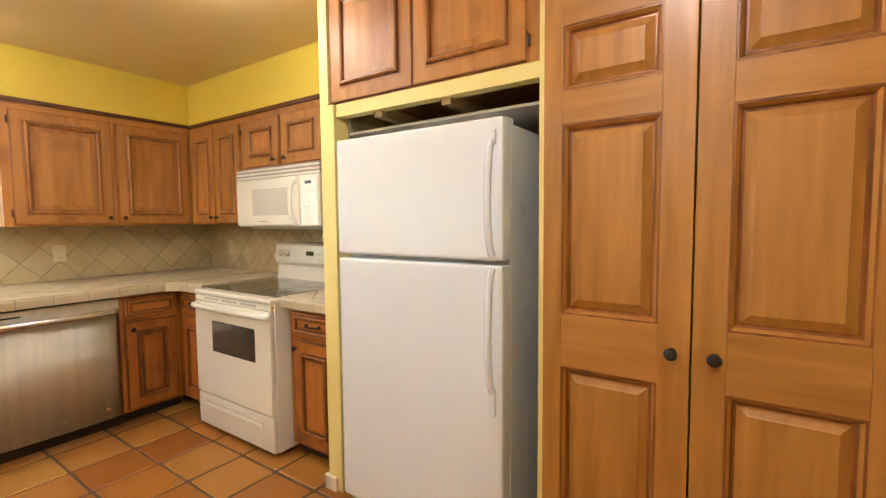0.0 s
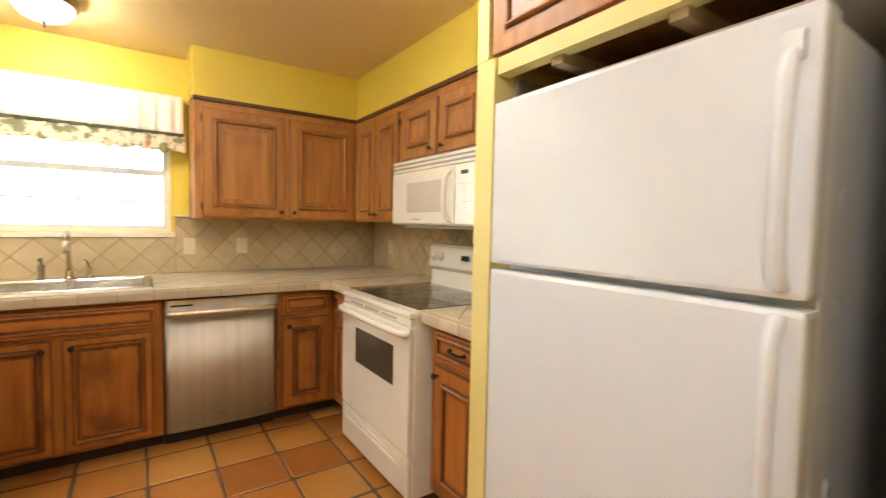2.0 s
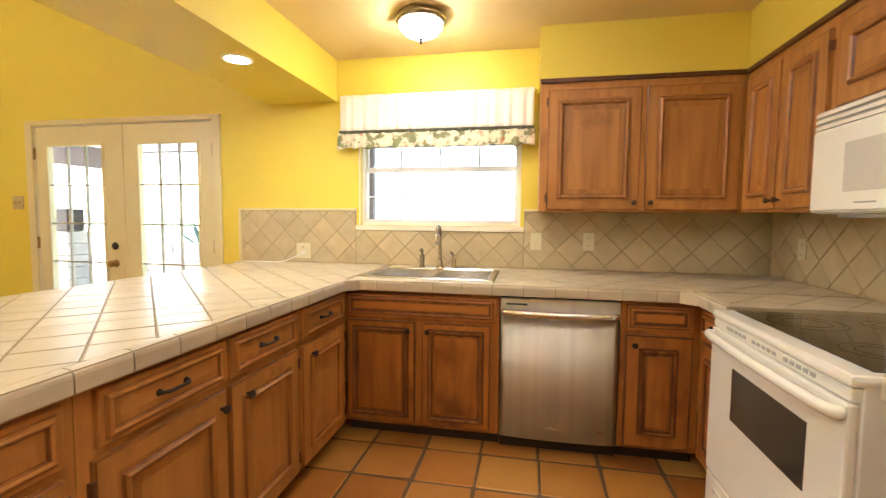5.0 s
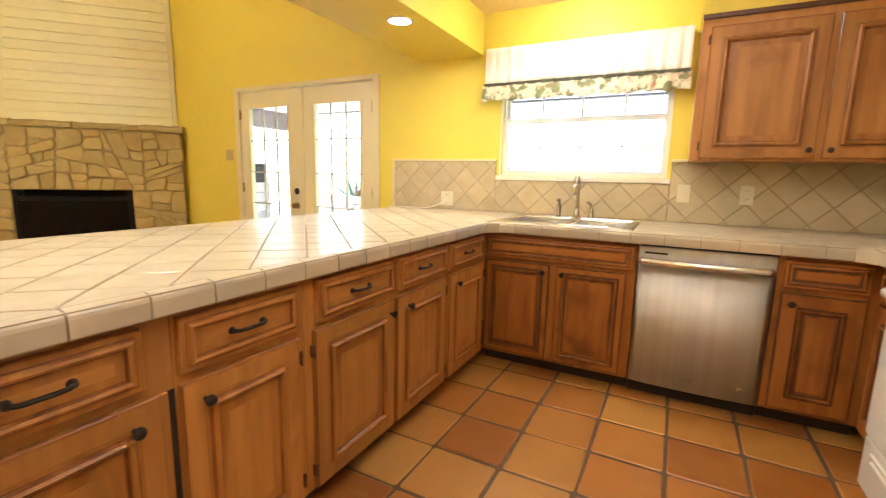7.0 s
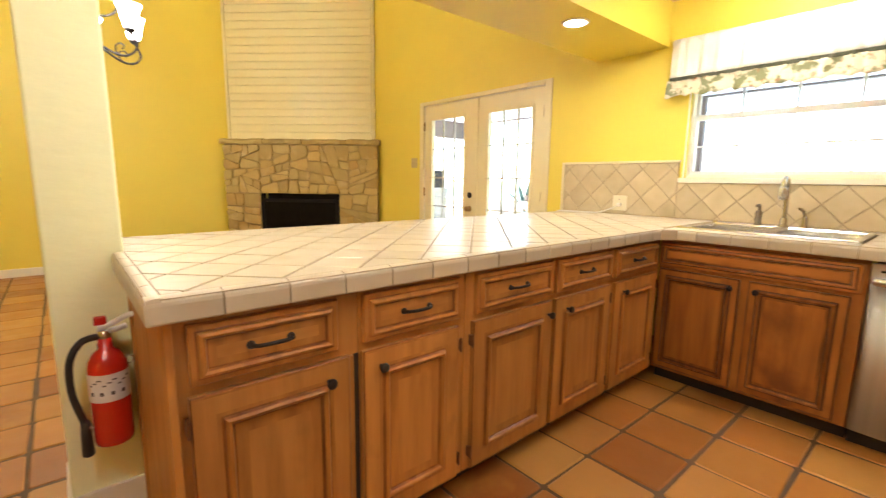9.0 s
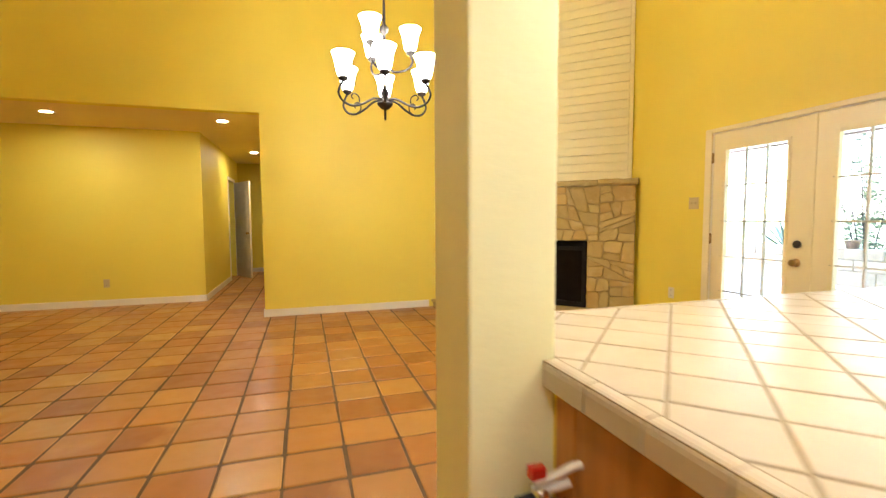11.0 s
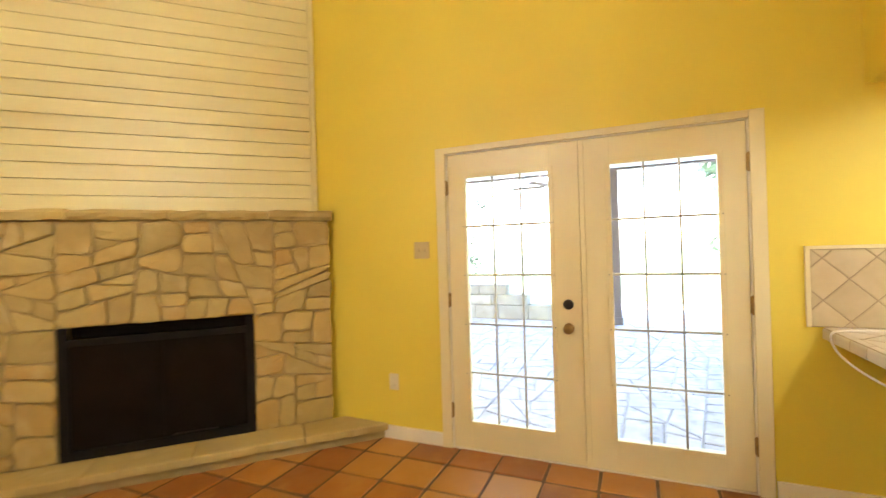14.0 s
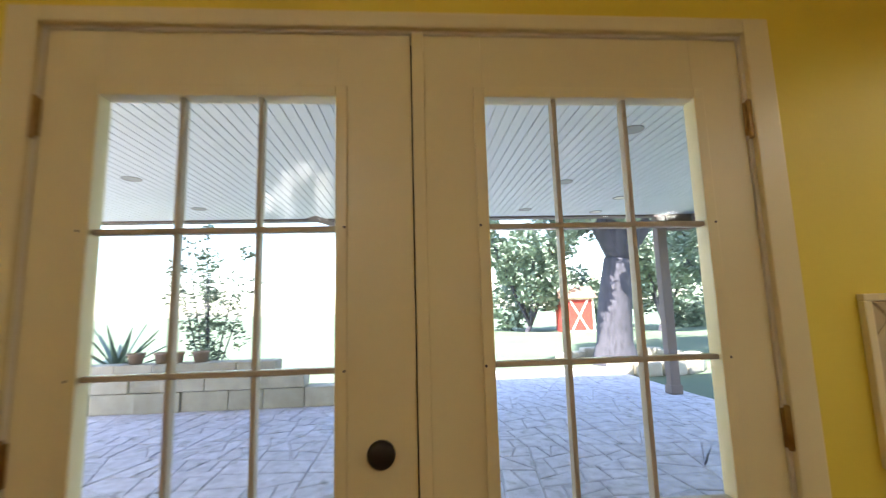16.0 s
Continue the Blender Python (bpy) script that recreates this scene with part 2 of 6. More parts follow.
RED = mat("red_enamel", (0.55, 0.018, 0.012), (0.50, 0.015, 0.010), 0.22, scale=6, coat=0.5)
REDBARN = mat("red_board", (0.42, 0.05, 0.035), (0.35, 0.04, 0.03), 0.7, scale=4, bump=0.2)
RUBBER = mat("black_rubber", (0.015, 0.015, 0.016), (0.022, 0.021, 0.021), 0.5, scale=20, bump=0.1, bscale=90)
LABEL = mat("paper_label", (0.72, 0.70, 0.68), (0.68, 0.66, 0.64), 0.45, scale=8)
INK = mat("dark_print", (0.08, 0.07, 0.08), (0.12, 0.1, 0.1), 0.6)
PLASTIC = mat("ivory_plastic", (0.74, 0.67, 0.48), (0.71, 0.64, 0.45), 0.35, scale=8)
BEIGEPLATE = mat("tan_plate", (0.55, 0.42, 0.20), (0.52, 0.39, 0.18), 0.4, scale=8)
CORD = mat("white_cord", (0.80, 0.76, 0.68), (0.77, 0.73, 0.65), 0.4)
GYPSUM = mat("torn_drywall", (0.46, 0.42, 0.36), (0.38, 0.34, 0.29), 0.9, scale=5, bump=0.3, bscale=30)
JOIST = mat("raw_pine", (0.50, 0.38, 0.22), (0.42, 0.30, 0.16), 0.7, scale=5, stretch=(8, 1, 8))
GRILLE = mat("tan_glazing_bar", (0.50, 0.44, 0.33), (0.45, 0.39, 0.29), 0.45, scale=6)
TAPDARK = mat("aged_nickel", (0.26, 0.21, 0.15), (0.18, 0.145, 0.10), 0.35, 1.0, scale=12)
SASH = mat("white_sash_paint", (0.72, 0.71, 0.68), (0.68, 0.67, 0.64), 0.45, 0.0, scale=8, bump=0.05)
GLASS = glass("window_glass")
SHADE = mat("lit_frosted_glass", (0.85, 0.80, 0.70), (0.83, 0.78, 0.68), 0.4, emit=((1, 0.965, 0.91), 3.4))
LENS = mat("lit_lens", (0.85, 0.82, 0.75), (0.83, 0.8, 0.73), 0.4, emit=((1, 0.965, 0.91), 19.5))
CANOFF = mat("porch_can", (0.35, 0.34, 0.32), (0.3, 0.29, 0.28), 0.5)


# ---- shaping ----
def box(bm, x0, x1, y0, y1, z0, z1, bev=0.0, mi=0):
    v = [bm.verts.new(p) for p in ((x0, y0, z0), (x1, y0, z0), (x1, y1, z0), (x0, y1, z0), (x0, y0, z1), (x1, y0, z1), (x1, y1, z1), (x0, y1, z1))]
    fs = [bm.faces.new([v[i] for i in q]) for q in ((3, 2, 1, 0), (4, 5, 6, 7), (0, 1, 5, 4), (1, 2, 6, 5), (2, 3, 7, 6), (3, 0, 4, 7))]
    for f in fs:
        f.material_index = mi
    if bev:
        es = {e for f in fs for e in f.edges}
        bmesh.ops.bevel(bm, geom=list(es), offset=bev, segments=2, profile=0.6, affect="EDGES", clamp_overlap=True)
    return bm


def boxes(*dims, bev=0.0):
    bm = bmesh.new()
    for d in dims:
        box(bm, *d, bev=bev)
    return bm


def rings(bm, x0, x1, z0, z1, steps, y=0.0, closed=True):
    """Concentric rectangles facing -y; steps: (inset, height towards the viewer, material of the band inside it)."""
    loops = []
    for i, h, _ in steps:
        loops.append([bm.verts.new(p) for p in ((x0 + i, y - h, z0 + i), (x1 - i, y - h, z0 + i), (x1 - i, y - h, z1 - i), (x0 + i, y - h, z1 - i))])
    for k in range(len(loops) - 1):
        for a in range(4):
            b = (a + 1) % 4
            f = bm.faces.new((loops[k][a], loops[k][b], loops[k + 1][b], loops[k + 1][a]))
            f.material_index = steps[k][2]
    bm.faces.new(loops[-1]).material_index = steps[-1][2]
    if closed:
        bm.faces.new(loops[0][::-1])
    return bm


def tube(bm, pts, r, n=8, closed=True):
    pts = [Vector(p) for p in pts]
    rs = r if isinstance(r, (list, tuple)) else [r] * len(pts)
    loops, up = [], None
    for i, p in enumerate(pts):
        d = (pts[min(i + 1, len(pts) - 1)] - pts[max(i - 1, 0)]).normalized()
        if up is None:
            up = d.orthogonal().normalized()
        up = (up - d * up.dot(d)).normalized()
        s = d.cross(up)
        loops.append([bm.verts.new(p + (up * math.cos(a) + s * math.sin(a)) * rs[i]) for a in (2 * math.pi * k / n for k in range(n))])
    for a, b in zip(loops, loops[1:]):
        for k in range(n):
            bm.faces.new((a[k], a[(k + 1) % n], b[(k + 1) % n], b[k])).smooth = True
    if closed:
        bm.faces.new(loops[0][::-1])
        bm.faces.new(loops[-1])
    return bm


def lathe(bm, prof, n=24, at=(0, 0, 0), axis="Z", caps=True):
    """A turned body from (radius, height) pairs."""
    ax = {"Z": lambda r, a, h: (r * math.cos(a), r * math.sin(a), h), "Y": lambda r, a, h: (r * math.cos(a), -h, r * math.sin(a)),
          "X": lambda r, a, h: (h, r * math.cos(a), r * math.sin(a))}[axis]
    loops = [[bm.verts.new(Vector(at) + Vector(ax(max(r, 1e-4), 2 * math.pi * k / n, h))) for k in range(n)] for r, h in prof]
    for a, b in zip(loops, loops[1:]):
        for k in range(n):
            bm.faces.new((a[k], a[(k + 1) % n], b[(k + 1) % n], b[k])).smooth = True
    if caps:
        bm.faces.new(loops[0][::-1])
        bm.faces.new(loops[-1])
    return bm


def sweep(pts, n=8):
    """A smooth line through points."""
    pts = [Vector(p) for p in pts]
    out = []
    for i in range(len(pts) - 1):
        a, b, c, d = pts[max(i - 1, 0)], pts[i], pts[i + 1], pts[min(i + 2, len(pts) - 1)]
        for k in range(n):
            t = k / n
            out.append(0.5 * ((2 * b) + (c - a) * t + (2 * a - 5 * b + 4 * c - d) * t * t + (3 * b - a - 3 * c + d) * t ** 3))
    return out + [pts[-1]]


def mesh_of(name, bm, *materials):
    bmesh.ops.recalc_face_normals(bm, faces=bm.faces)
    me = bpy.data.meshes.new(name)
    bm.to_mesh(me)
    bm.free()
    for m in materials:
        me.materials.append(m)
    return me


def part(name, bm, material, parent, label=""):
    ms = material if isinstance(material, (list, tuple)) else (material,)
    ob = new(name, mesh_of(name, bm, *ms))
    ob.parent = parent
    return tagged(ob, label)


def thing(name, loc, label, category, turn=0, group=""):
    ob = new(name)
    ob.empty_display_size = 0.05
    ob.matrix_world = pose(*loc, 0, 0, turn)
    return tagged(ob, label, category, group)


def struct(name, bm, material, label=""):
    ms = material if isinstance(material, (list, tuple)) else (material,)
    return tagged(new(name, mesh_of(name, bm, *ms)), label, kind="structure")


def solo(name, bm, material, loc, label, category, turn=0, group=""):
    ms = material if isinstance(material, (list, tuple)) else (material,)
    ob = new(name, mesh_of(name, bm, *ms))
    ob.matrix_world = pose(*loc, 0, 0, turn)
    return tagged(ob, label, category, group)


def clip_poly(poly, x0, x1, y0, y1):
    for ax, lim, sign in ((0, x0, 1), (0, x1, -1), (1, y0, 1), (1, y1, -1)):
        out = []
        for i, p in enumerate(poly):
            q = poly[(i + 1) % len(poly)]
            a, b = (p[ax] - lim) * sign, (q[ax] - lim) * sign
            if a >= 0:
                out.append(p)
            if (a < 0) != (b < 0):
                t = a / (a - b)
                out.append((p[0] + (q[0] - p[0]) * t, p[1] + (q[1] - p[1]) * t))
        poly = out
        if len(poly) < 3:
            return []
    return poly


def area(poly):
    return 0.5 * sum(p[0] * q[1] - q[0] * p[1] for p, q in zip(poly, poly[1:] + poly[:1]))


def shrink(poly, d):
    """The polygon with each side moved inwards by d."""
    if area(poly) < 0:
        poly = poly[::-1]
    n, out = len(poly), []
    for i in range(n):
        a, b, c = (Vector(poly[k % n]) for k in (i - 1, i, i + 1))
        u, v = (b - a), (c - b)
        if u.length < 1e-5 or v.length < 1e-5:
            continue
        u.normalize(), v.normalize()
        nu, nv = Vector((-u.y, u.x)), Vector((-v.y, v.x))
        k = 1 + nu.dot(nv)
        m = (nu + nv) / max(k, 0.35)
        out.append(tuple(b + m * d))
    return out


def slab(bm, poly, h0, h1, edge, to3):
    """A piece with a rounded rim: poly in the plane, from h0 up to h1; to3 maps (u, v, h) to space."""
    if area(poly) < 0:
        poly = poly[::-1]
    inner = shrink(poly, edge)
    if len(inner) != len(poly) or area(inner) < 1e-6:
        inner = poly
    a = [bm.verts.new(to3(*p, h0)) for p in poly]
    b = [bm.verts.new(to3(*p, h1 - edge * 0.7)) for p in poly]
    c = [bm.verts.new(to3(*p, h1)) for p in inner]
    n = len(poly)
    for lo, hi in ((a, b), (b, c)):
        for i in range(n):
            bm.faces.new((lo[i], lo[(i + 1) % n], hi[(i + 1) % n], hi[i]))
    bm.faces.new(c)


def rubble(poly, size, rr, tilt=0.22, out=None):
    """Random masonry: the polygon is split by slanting lines until the pieces are about as large as size."""
    out = [] if out is None else out
    xs_, ys_ = [p[0] for p in poly], [p[1] for p in poly]
    w_, h_ = max(xs_) - min(xs_), max(ys_) - min(ys_)
    if area(poly) < size * rr.uniform(0.55, 1.9) and max(w_, h_) < 2.6 * math.sqrt(size):
        out.append(poly)
        return out
    cx, cy = (max(xs_) + min(xs_)) / 2, (max(ys_) + min(ys_)) / 2
    tall = h_ * rr.uniform(0.9, 1.6) > w_
    a = rr.gauss(0, tilt)
    if tall:
        nx, ny = math.sin(a), math.cos(a)
        cy += h_ * rr.uniform(-0.16, 0.16)
    else:
        nx, ny = math.cos(a), math.sin(a)
        cx += w_ * rr.uniform(-0.16, 0.16)
    for s in (1, -1):
        res = []
        for i, p in enumerate(poly):
            q = poly[(i + 1) % len(poly)]
            da, db = ((p[0] - cx) * nx + (p[1] - cy) * ny) * s, ((q[0] - cx) * nx + (q[1] - cy) * ny) * s
            if da >= 0:
                res.append(p)
            if (da < 0) != (db < 0):
                t = da / (da - db)
                res.append((p[0] + (q[0] - p[0]) * t, p[1] + (q[1] - p[1]) * t))
        if len(res) >= 3 and area(res) > 0.002:
            rubble(res, size, rr, tilt, out)
    return out


# ---- the shell ----
WX, NY, SY, KC, LC = -3.765, 3.10, -5.25, 2.42, 4.6  # west wall, north wall, south wall, kitchen ceiling, living-room ceiling
EX = 4.6
HALL_Z = 2.53
# floor: a bed of grout; its tiles come last in the file
floor = struct("floor", boxes((WX - 0.15, EX + 0.15, -10.8, NY + 0.15, -0.12, -0.004)), GROUT, "brown grout bed of the terracotta tile floor")

WIN = (0.345, 1.515, 1.205, 2.07)     # y0 y1 z0 z1
FD = (-2.655, -0.885, 0.0, 2.03)
T = 0.15
west = bmesh.new()
ys = [-5.4, FD[0], FD[1], WIN[0], WIN[1], NY + 0.15]
for y0, y1 in zip(ys, ys[1:]):
    if (y0, y1) == FD[:2]:
        box(west, WX - T, WX, y0, y1, FD[3], LC)
    elif (y0, y1) == WIN[:2]:
        box(west, WX - T, WX, y0, y1, -0.1, WIN[2])
        box(west, WX - T, WX, y0, y1, WIN[3], LC)
    else:
        box(west, WX - T, WX, y0, y1, -0.1, LC)
struct("wall_west", west, YELLOW, "yellow painted wall with a window and glazed double doors")
struct("wall_north", boxes((WX, 2.0, NY, NY + T, -0.1, KC + 0.1)), YELLOW, "yellow painted kitchen wall")
struct("wall_kitchen_east", boxes((2.0, 2.0 + T, 0.163, NY + T, -0.1, KC + 0.1)), YELLOW, "yellow painted wall")
struct("wall_east", boxes((EX, EX + T, -6.9, 0.163, -0.1, LC)), YELLOW, "yellow painted wall")
struct("wall_living_north", boxes((2.0, EX, -0.02, 0.163, -0.1, LC)), YELLOW, "yellow painted wall")
HX0, HX1 = 0.50, 1.45
struct("wall_south", boxes((WX, HX0, SY - 0.13, SY, -0.1, LC), (HX0, EX, SY - 0.13, SY, HALL_Z, LC)), YELLOW, "yellow painted wall with a wide opening to a hall")
struct("wall_hall_west", boxes((HX0 - 0.12, HX0, -10.6, SY - 0.13, -0.1, HALL_Z)), YELLOW, "yellow painted hall wall")
HD = (-9.95, -9.15)
struct("wall_hall_back", boxes((HX1, EX, -6.87, -6.75, -0.1, HALL_Z)), YELLOW, "yellow painted hall wall")
struct("wall_hall_east", boxes((HX1, HX1 + 0.12, HD[1], -6.87, -0.1, HALL_Z), (HX1, HX1 + 0.12, -10.6, HD[0], -0.1, HALL_Z), (HX1, HX1 + 0.12, HD[0], HD[1], 2.04, HALL_Z)),
       YELLOW, "yellow painted hall wall with a doorway")
struct("wall_hall_end", boxes((HX0 - 0.12, 3.2, -10.72, -10.6, -0.1, HALL_Z)), YELLOW, "yellow painted wall at the hall's end")
struct("wall_side_room", boxes((HX1 + 0.12, 3.2, -8.9, -8.78, -0.1, HALL_Z), (3.2, 3.32, -10.6, -8.78, -0.1, HALL_Z)), YELLOW, "dim yellow wall of a side room")
struct("ceiling_hall", boxes((HX0 - 0.12, EX, -10.72, SY - 0.13, HALL_Z, HALL_Z + 0.1)), CEIL, "warm white hall ceiling")
struct("ceiling_kitchen", boxes((WX, 2.0, 0.163, NY, KC, KC + 0.1)), CEIL, "warm white kitchen ceiling")
struct("ceiling_living", boxes((WX, EX, SY, 0.163, LC, LC + 0.1)), CEIL, "high warm white ceiling")
SOF = (-0.40, 0.163, 2.12)
struct("ceiling_soffit", boxes((WX, 2.0, SOF[0], SOF[1], SOF[2], KC + 0.05), (WX, 2.0, SOF[0], -0.2, KC + 0.05, LC)), YELLOW, "yellow dropped soffit over the peninsula")
# soffits over the wall cabinets
UZ0, UZ1 = 1.308, 2.095
UX, UY = -3.425, 2.772
struct("soffit_west", boxes((WX, UX + 0.004, 1.63, NY, UZ1 + 0.012, KC)), YELLOW, "yellow soffit above the wall cabinets")
struct("soffit_north", boxes((UX + 0.004, -1.35, UY - 0.004, NY, UZ1 + 0.012, KC)), YELLOW, "yellow soffit above the wall cabinets")
# refrigerator niche
struct("partition_wall", boxes((-1.348, -1.255, 2.33, NY, 0, 1.862), (-1.348, -1.29, 2.33, NY, 1.862, KC), bev=0.004), PALEY, "narrow yellow wall beside the refrigerator")
struct("partition_wall_pantry", boxes((-0.243, -0.217, 2.295, NY, 0, KC), bev=0.003), PALEY, "narrow yellow strip beside the pantry")
struct("niche_header", boxes((-1.255, -0.243, 2.345, 2.40, 1.806, 1.862)), PALEY, "yellow strip under the high cabinet")
# column at the peninsula's end
COL = (-0.52, -0.315, -0.40, -0.155)
struct("column", boxes((COL[0], COL[1], COL[2], COL[3], 0, SOF[2]), bev=0.008), PALE, "pale yellow textured plaster column")
# low wall behind the peninsula cabinets
struct("wall_peninsula", boxes((WX, -0.52, -0.20, -0.10, 0, 0.855)), YELLOW, "yellow low wall under the counter overhang")

# baseboards
BB = 0.095
base = bmesh.new()
for d in ((WX, WX + 0.014, -3.19, -2.72), (WX, WX + 0.014, -0.81, -0.2), (-1.64, HX0 + 0.014, SY, SY + 0.014), (HX0, HX0 + 0.014, -10.6, SY),
          (HX1 - 0.014, EX, -6.75, -6.736), (HX1 - 0.014, HX1, HD[1] + 0.06, -6.75), (HX1 - 0.014, HX1, -10.6, HD[0] - 0.06), (HX0, HX1, -10.6, -10.586),
          (WX + 0.014, COL[0], -0.214, -0.20), (COL[0] - 0.012, COL[1] + 0.014, COL[3], COL[3] + 0.014), (COL[1], COL[1] + 0.014, COL[2] - 0.014, COL[3])):
    box(base, *d, 0, BB, bev=0.004)
for d in ((-1.366, -1.352, 2.316, 2.44), (-1.366, -1.286, 2.316, 2.33)):
    box(base, *d, 0, 0.07, bev=0.003)
struct("baseboard", base, TRIM, "white painted baseboard")

# ---- kitchen cabinets ----
def door_steps(i0, k):
    """The profile of a door front: flat frame, a proud bead that starts i0 from the edge, a flat panel rubbed with glaze towards the bead."""
    prof = [(0, -0.019, 2), (0, -0.003, 1), (0.003, 0, 2), (0.009, 0, 0), (i0 - 0.014, 0, 3), (i0 - 0.004, 0, 1), (i0, 0.001, 1), (i0 + 0.003, 0.009, 2), (i0 + 0.009, 0.015, 2),
            (i0 + 0.015, 0.013, 2), (i0 + 0.019, 0.008, 1), (i0 + 0.022, 0.001, 1), (i0 + 0.026, 0, 2), (i0 + 0.038, 0, 3), (i0 + 0.056, 0, 0), (i0 + 0.060, 0, 0)]
    return [(i * k, o, m) for i, o, m in prof]


DRAWER_STEPS = [(0, -0.019, 0), (0, -0.003, 2), (0.003, 0, 3), (0.014, 0, 1), (0.018, 0.001, 2), (0.021, 0.009, 3), (0.027, 0.012, 2), (0.034, 0.008, 1),
                (0.037, 0.0, 1), (0.040, 0.0, 2), (0.047, 0.0, 3), (0.058, 0.0, 0), (0.062, 0.0, 0)]


def knob(parent, x, z, material=None):
    bm = lathe(bmesh.new(), [(0.006, 0), (0.005, 0.012), (0.013, 0.017), (0.0155, 0.023), (0.013, 0.029), (0.005, 0.031)], 14, (x, 0, z), "Y")
    part("knob", bm, material or IRON, parent, "round black iron knob" if material is None else "round brown bronze knob")


def pull(parent, x, z, w=0.10):
    pts = [(x - w / 2, 0, z), (x - w / 2 + 0.003, -0.014, z), (x - w / 2 + 0.016, -0.022, z), (x, -0.024, z), (x + w / 2 - 0.016, -0.022, z), (x + w / 2 - 0.003, -0.014, z), (x + w / 2, 0, z)]
    bm = tube(bmesh.new(), sweep(pts, 4), 0.0056, 8)
    for s in (-1, 1):
        lathe(bm, [(0.011, 0), (0.011, 0.003), (0.008, 0.008), (0.007, 0.014)], 10, (x + s * w / 2, 0.001, z), "Y")
    part("pull", bm, IRON, parent, "curved black iron pull")


def hinge(parent, x, z):
    bm = boxes((x - 0.005, x + 0.005, -0.001, 0.018, z - 0.020, z + 0.020), bev=0.002)
    lathe(bm, [(0.002, -0.027), (0.0042, -0.023), (0.0042, 0.023), (0.002, 0.027)], 8, (x, -0.002, z))
    part("hinge", bm, HINGEBROWN, parent, "small brown painted hinge")


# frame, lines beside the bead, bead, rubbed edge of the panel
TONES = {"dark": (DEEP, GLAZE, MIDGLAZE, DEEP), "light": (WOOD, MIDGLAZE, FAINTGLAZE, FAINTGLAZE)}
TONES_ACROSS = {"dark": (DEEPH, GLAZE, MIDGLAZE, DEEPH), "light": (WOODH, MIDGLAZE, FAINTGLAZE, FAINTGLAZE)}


def panel_door(cab, x0, x1, z0, z1, knob_at=None, hinges=None, y=-0.019, name="door", inset=0.068, tone="dark"):
    """A cabinet door with an applied moulding, in the cabinet's frame: the front faces -y."""
    w, h = x1 - x0, z1 - z0
    k = min(1.0, (min(w, h) - 0.02) / 0.27)
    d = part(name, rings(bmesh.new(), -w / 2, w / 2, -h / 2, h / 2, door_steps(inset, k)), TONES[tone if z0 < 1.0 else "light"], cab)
    d.location = ((x0 + x1) / 2, y, (z0 + z1) / 2)
    if knob_at:
        knob(d, knob_at[0] - d.location.x, knob_at[1] - d.location.z, None if z0 < 1.0 else KNOBBRONZE)
    if hinges:
        for zz in (h / 2 - 0.07, -h / 2 + 0.07):
            hinge(d, hinges * (w / 2 + 0.006), zz)
    return d


def drawer(cab, x0, x1, z0, z1, handle=True, y=-0.019, tone="dark"):
    w, h = x1 - x0, z1 - z0
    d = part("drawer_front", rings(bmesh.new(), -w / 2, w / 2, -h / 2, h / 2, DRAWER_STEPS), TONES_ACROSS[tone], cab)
    d.location = ((x0 + x1) / 2, y, (z0 + z1) / 2)
    if handle:
        pull(d, 0, 0)
    return d


def cabinet(name, origin, turn, width, z0, z1, depth, openings, label, category, group="", kick=0.0, crown=0.0, body_top=None):
    """A carcass with a face frame; openings: (x0, x1, z0, z1) of the dark gaps behind doors."""
    c = thing(name, origin, label, category, turn, group)
    bm = boxes((0, width, 0.02, depth, z0, body_top or z1))
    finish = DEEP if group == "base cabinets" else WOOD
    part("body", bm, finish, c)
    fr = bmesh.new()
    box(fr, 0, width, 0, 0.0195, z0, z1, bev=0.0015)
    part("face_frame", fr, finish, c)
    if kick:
        # Recess shade is put into the kick's near-black colour.
        part("toe_kick", boxes((0, width, 0.06, depth, 0, z0)), BLACKSHADE, c, "near-black toe kick with its shade put into the colour")
    if crown:
        part("top_trim", boxes((-0.004 if crown > 1 else 0, width, -0.016, 0.01, z1 - 0.016, z1 + 0.01), bev=0.004), GLAZE, c)
    return c


BZ0, BZ1 = 0.075, 0.853
BX = -3.0   # face of the sink-wall base cabinets
PY = 0.555  # face of the peninsula
NYF = 2.44  # face of the stove-wall base cabinets
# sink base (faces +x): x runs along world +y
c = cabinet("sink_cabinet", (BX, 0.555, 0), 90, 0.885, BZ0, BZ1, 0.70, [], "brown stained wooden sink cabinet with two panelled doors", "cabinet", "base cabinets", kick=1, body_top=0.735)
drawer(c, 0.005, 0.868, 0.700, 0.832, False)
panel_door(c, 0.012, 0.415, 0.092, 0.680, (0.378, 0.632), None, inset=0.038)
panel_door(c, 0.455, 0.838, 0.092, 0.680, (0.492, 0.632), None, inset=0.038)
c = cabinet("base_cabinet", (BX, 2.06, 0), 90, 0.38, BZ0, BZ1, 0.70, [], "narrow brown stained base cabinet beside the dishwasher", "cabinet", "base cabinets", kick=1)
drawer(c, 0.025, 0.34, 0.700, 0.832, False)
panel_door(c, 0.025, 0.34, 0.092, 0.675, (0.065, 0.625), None)
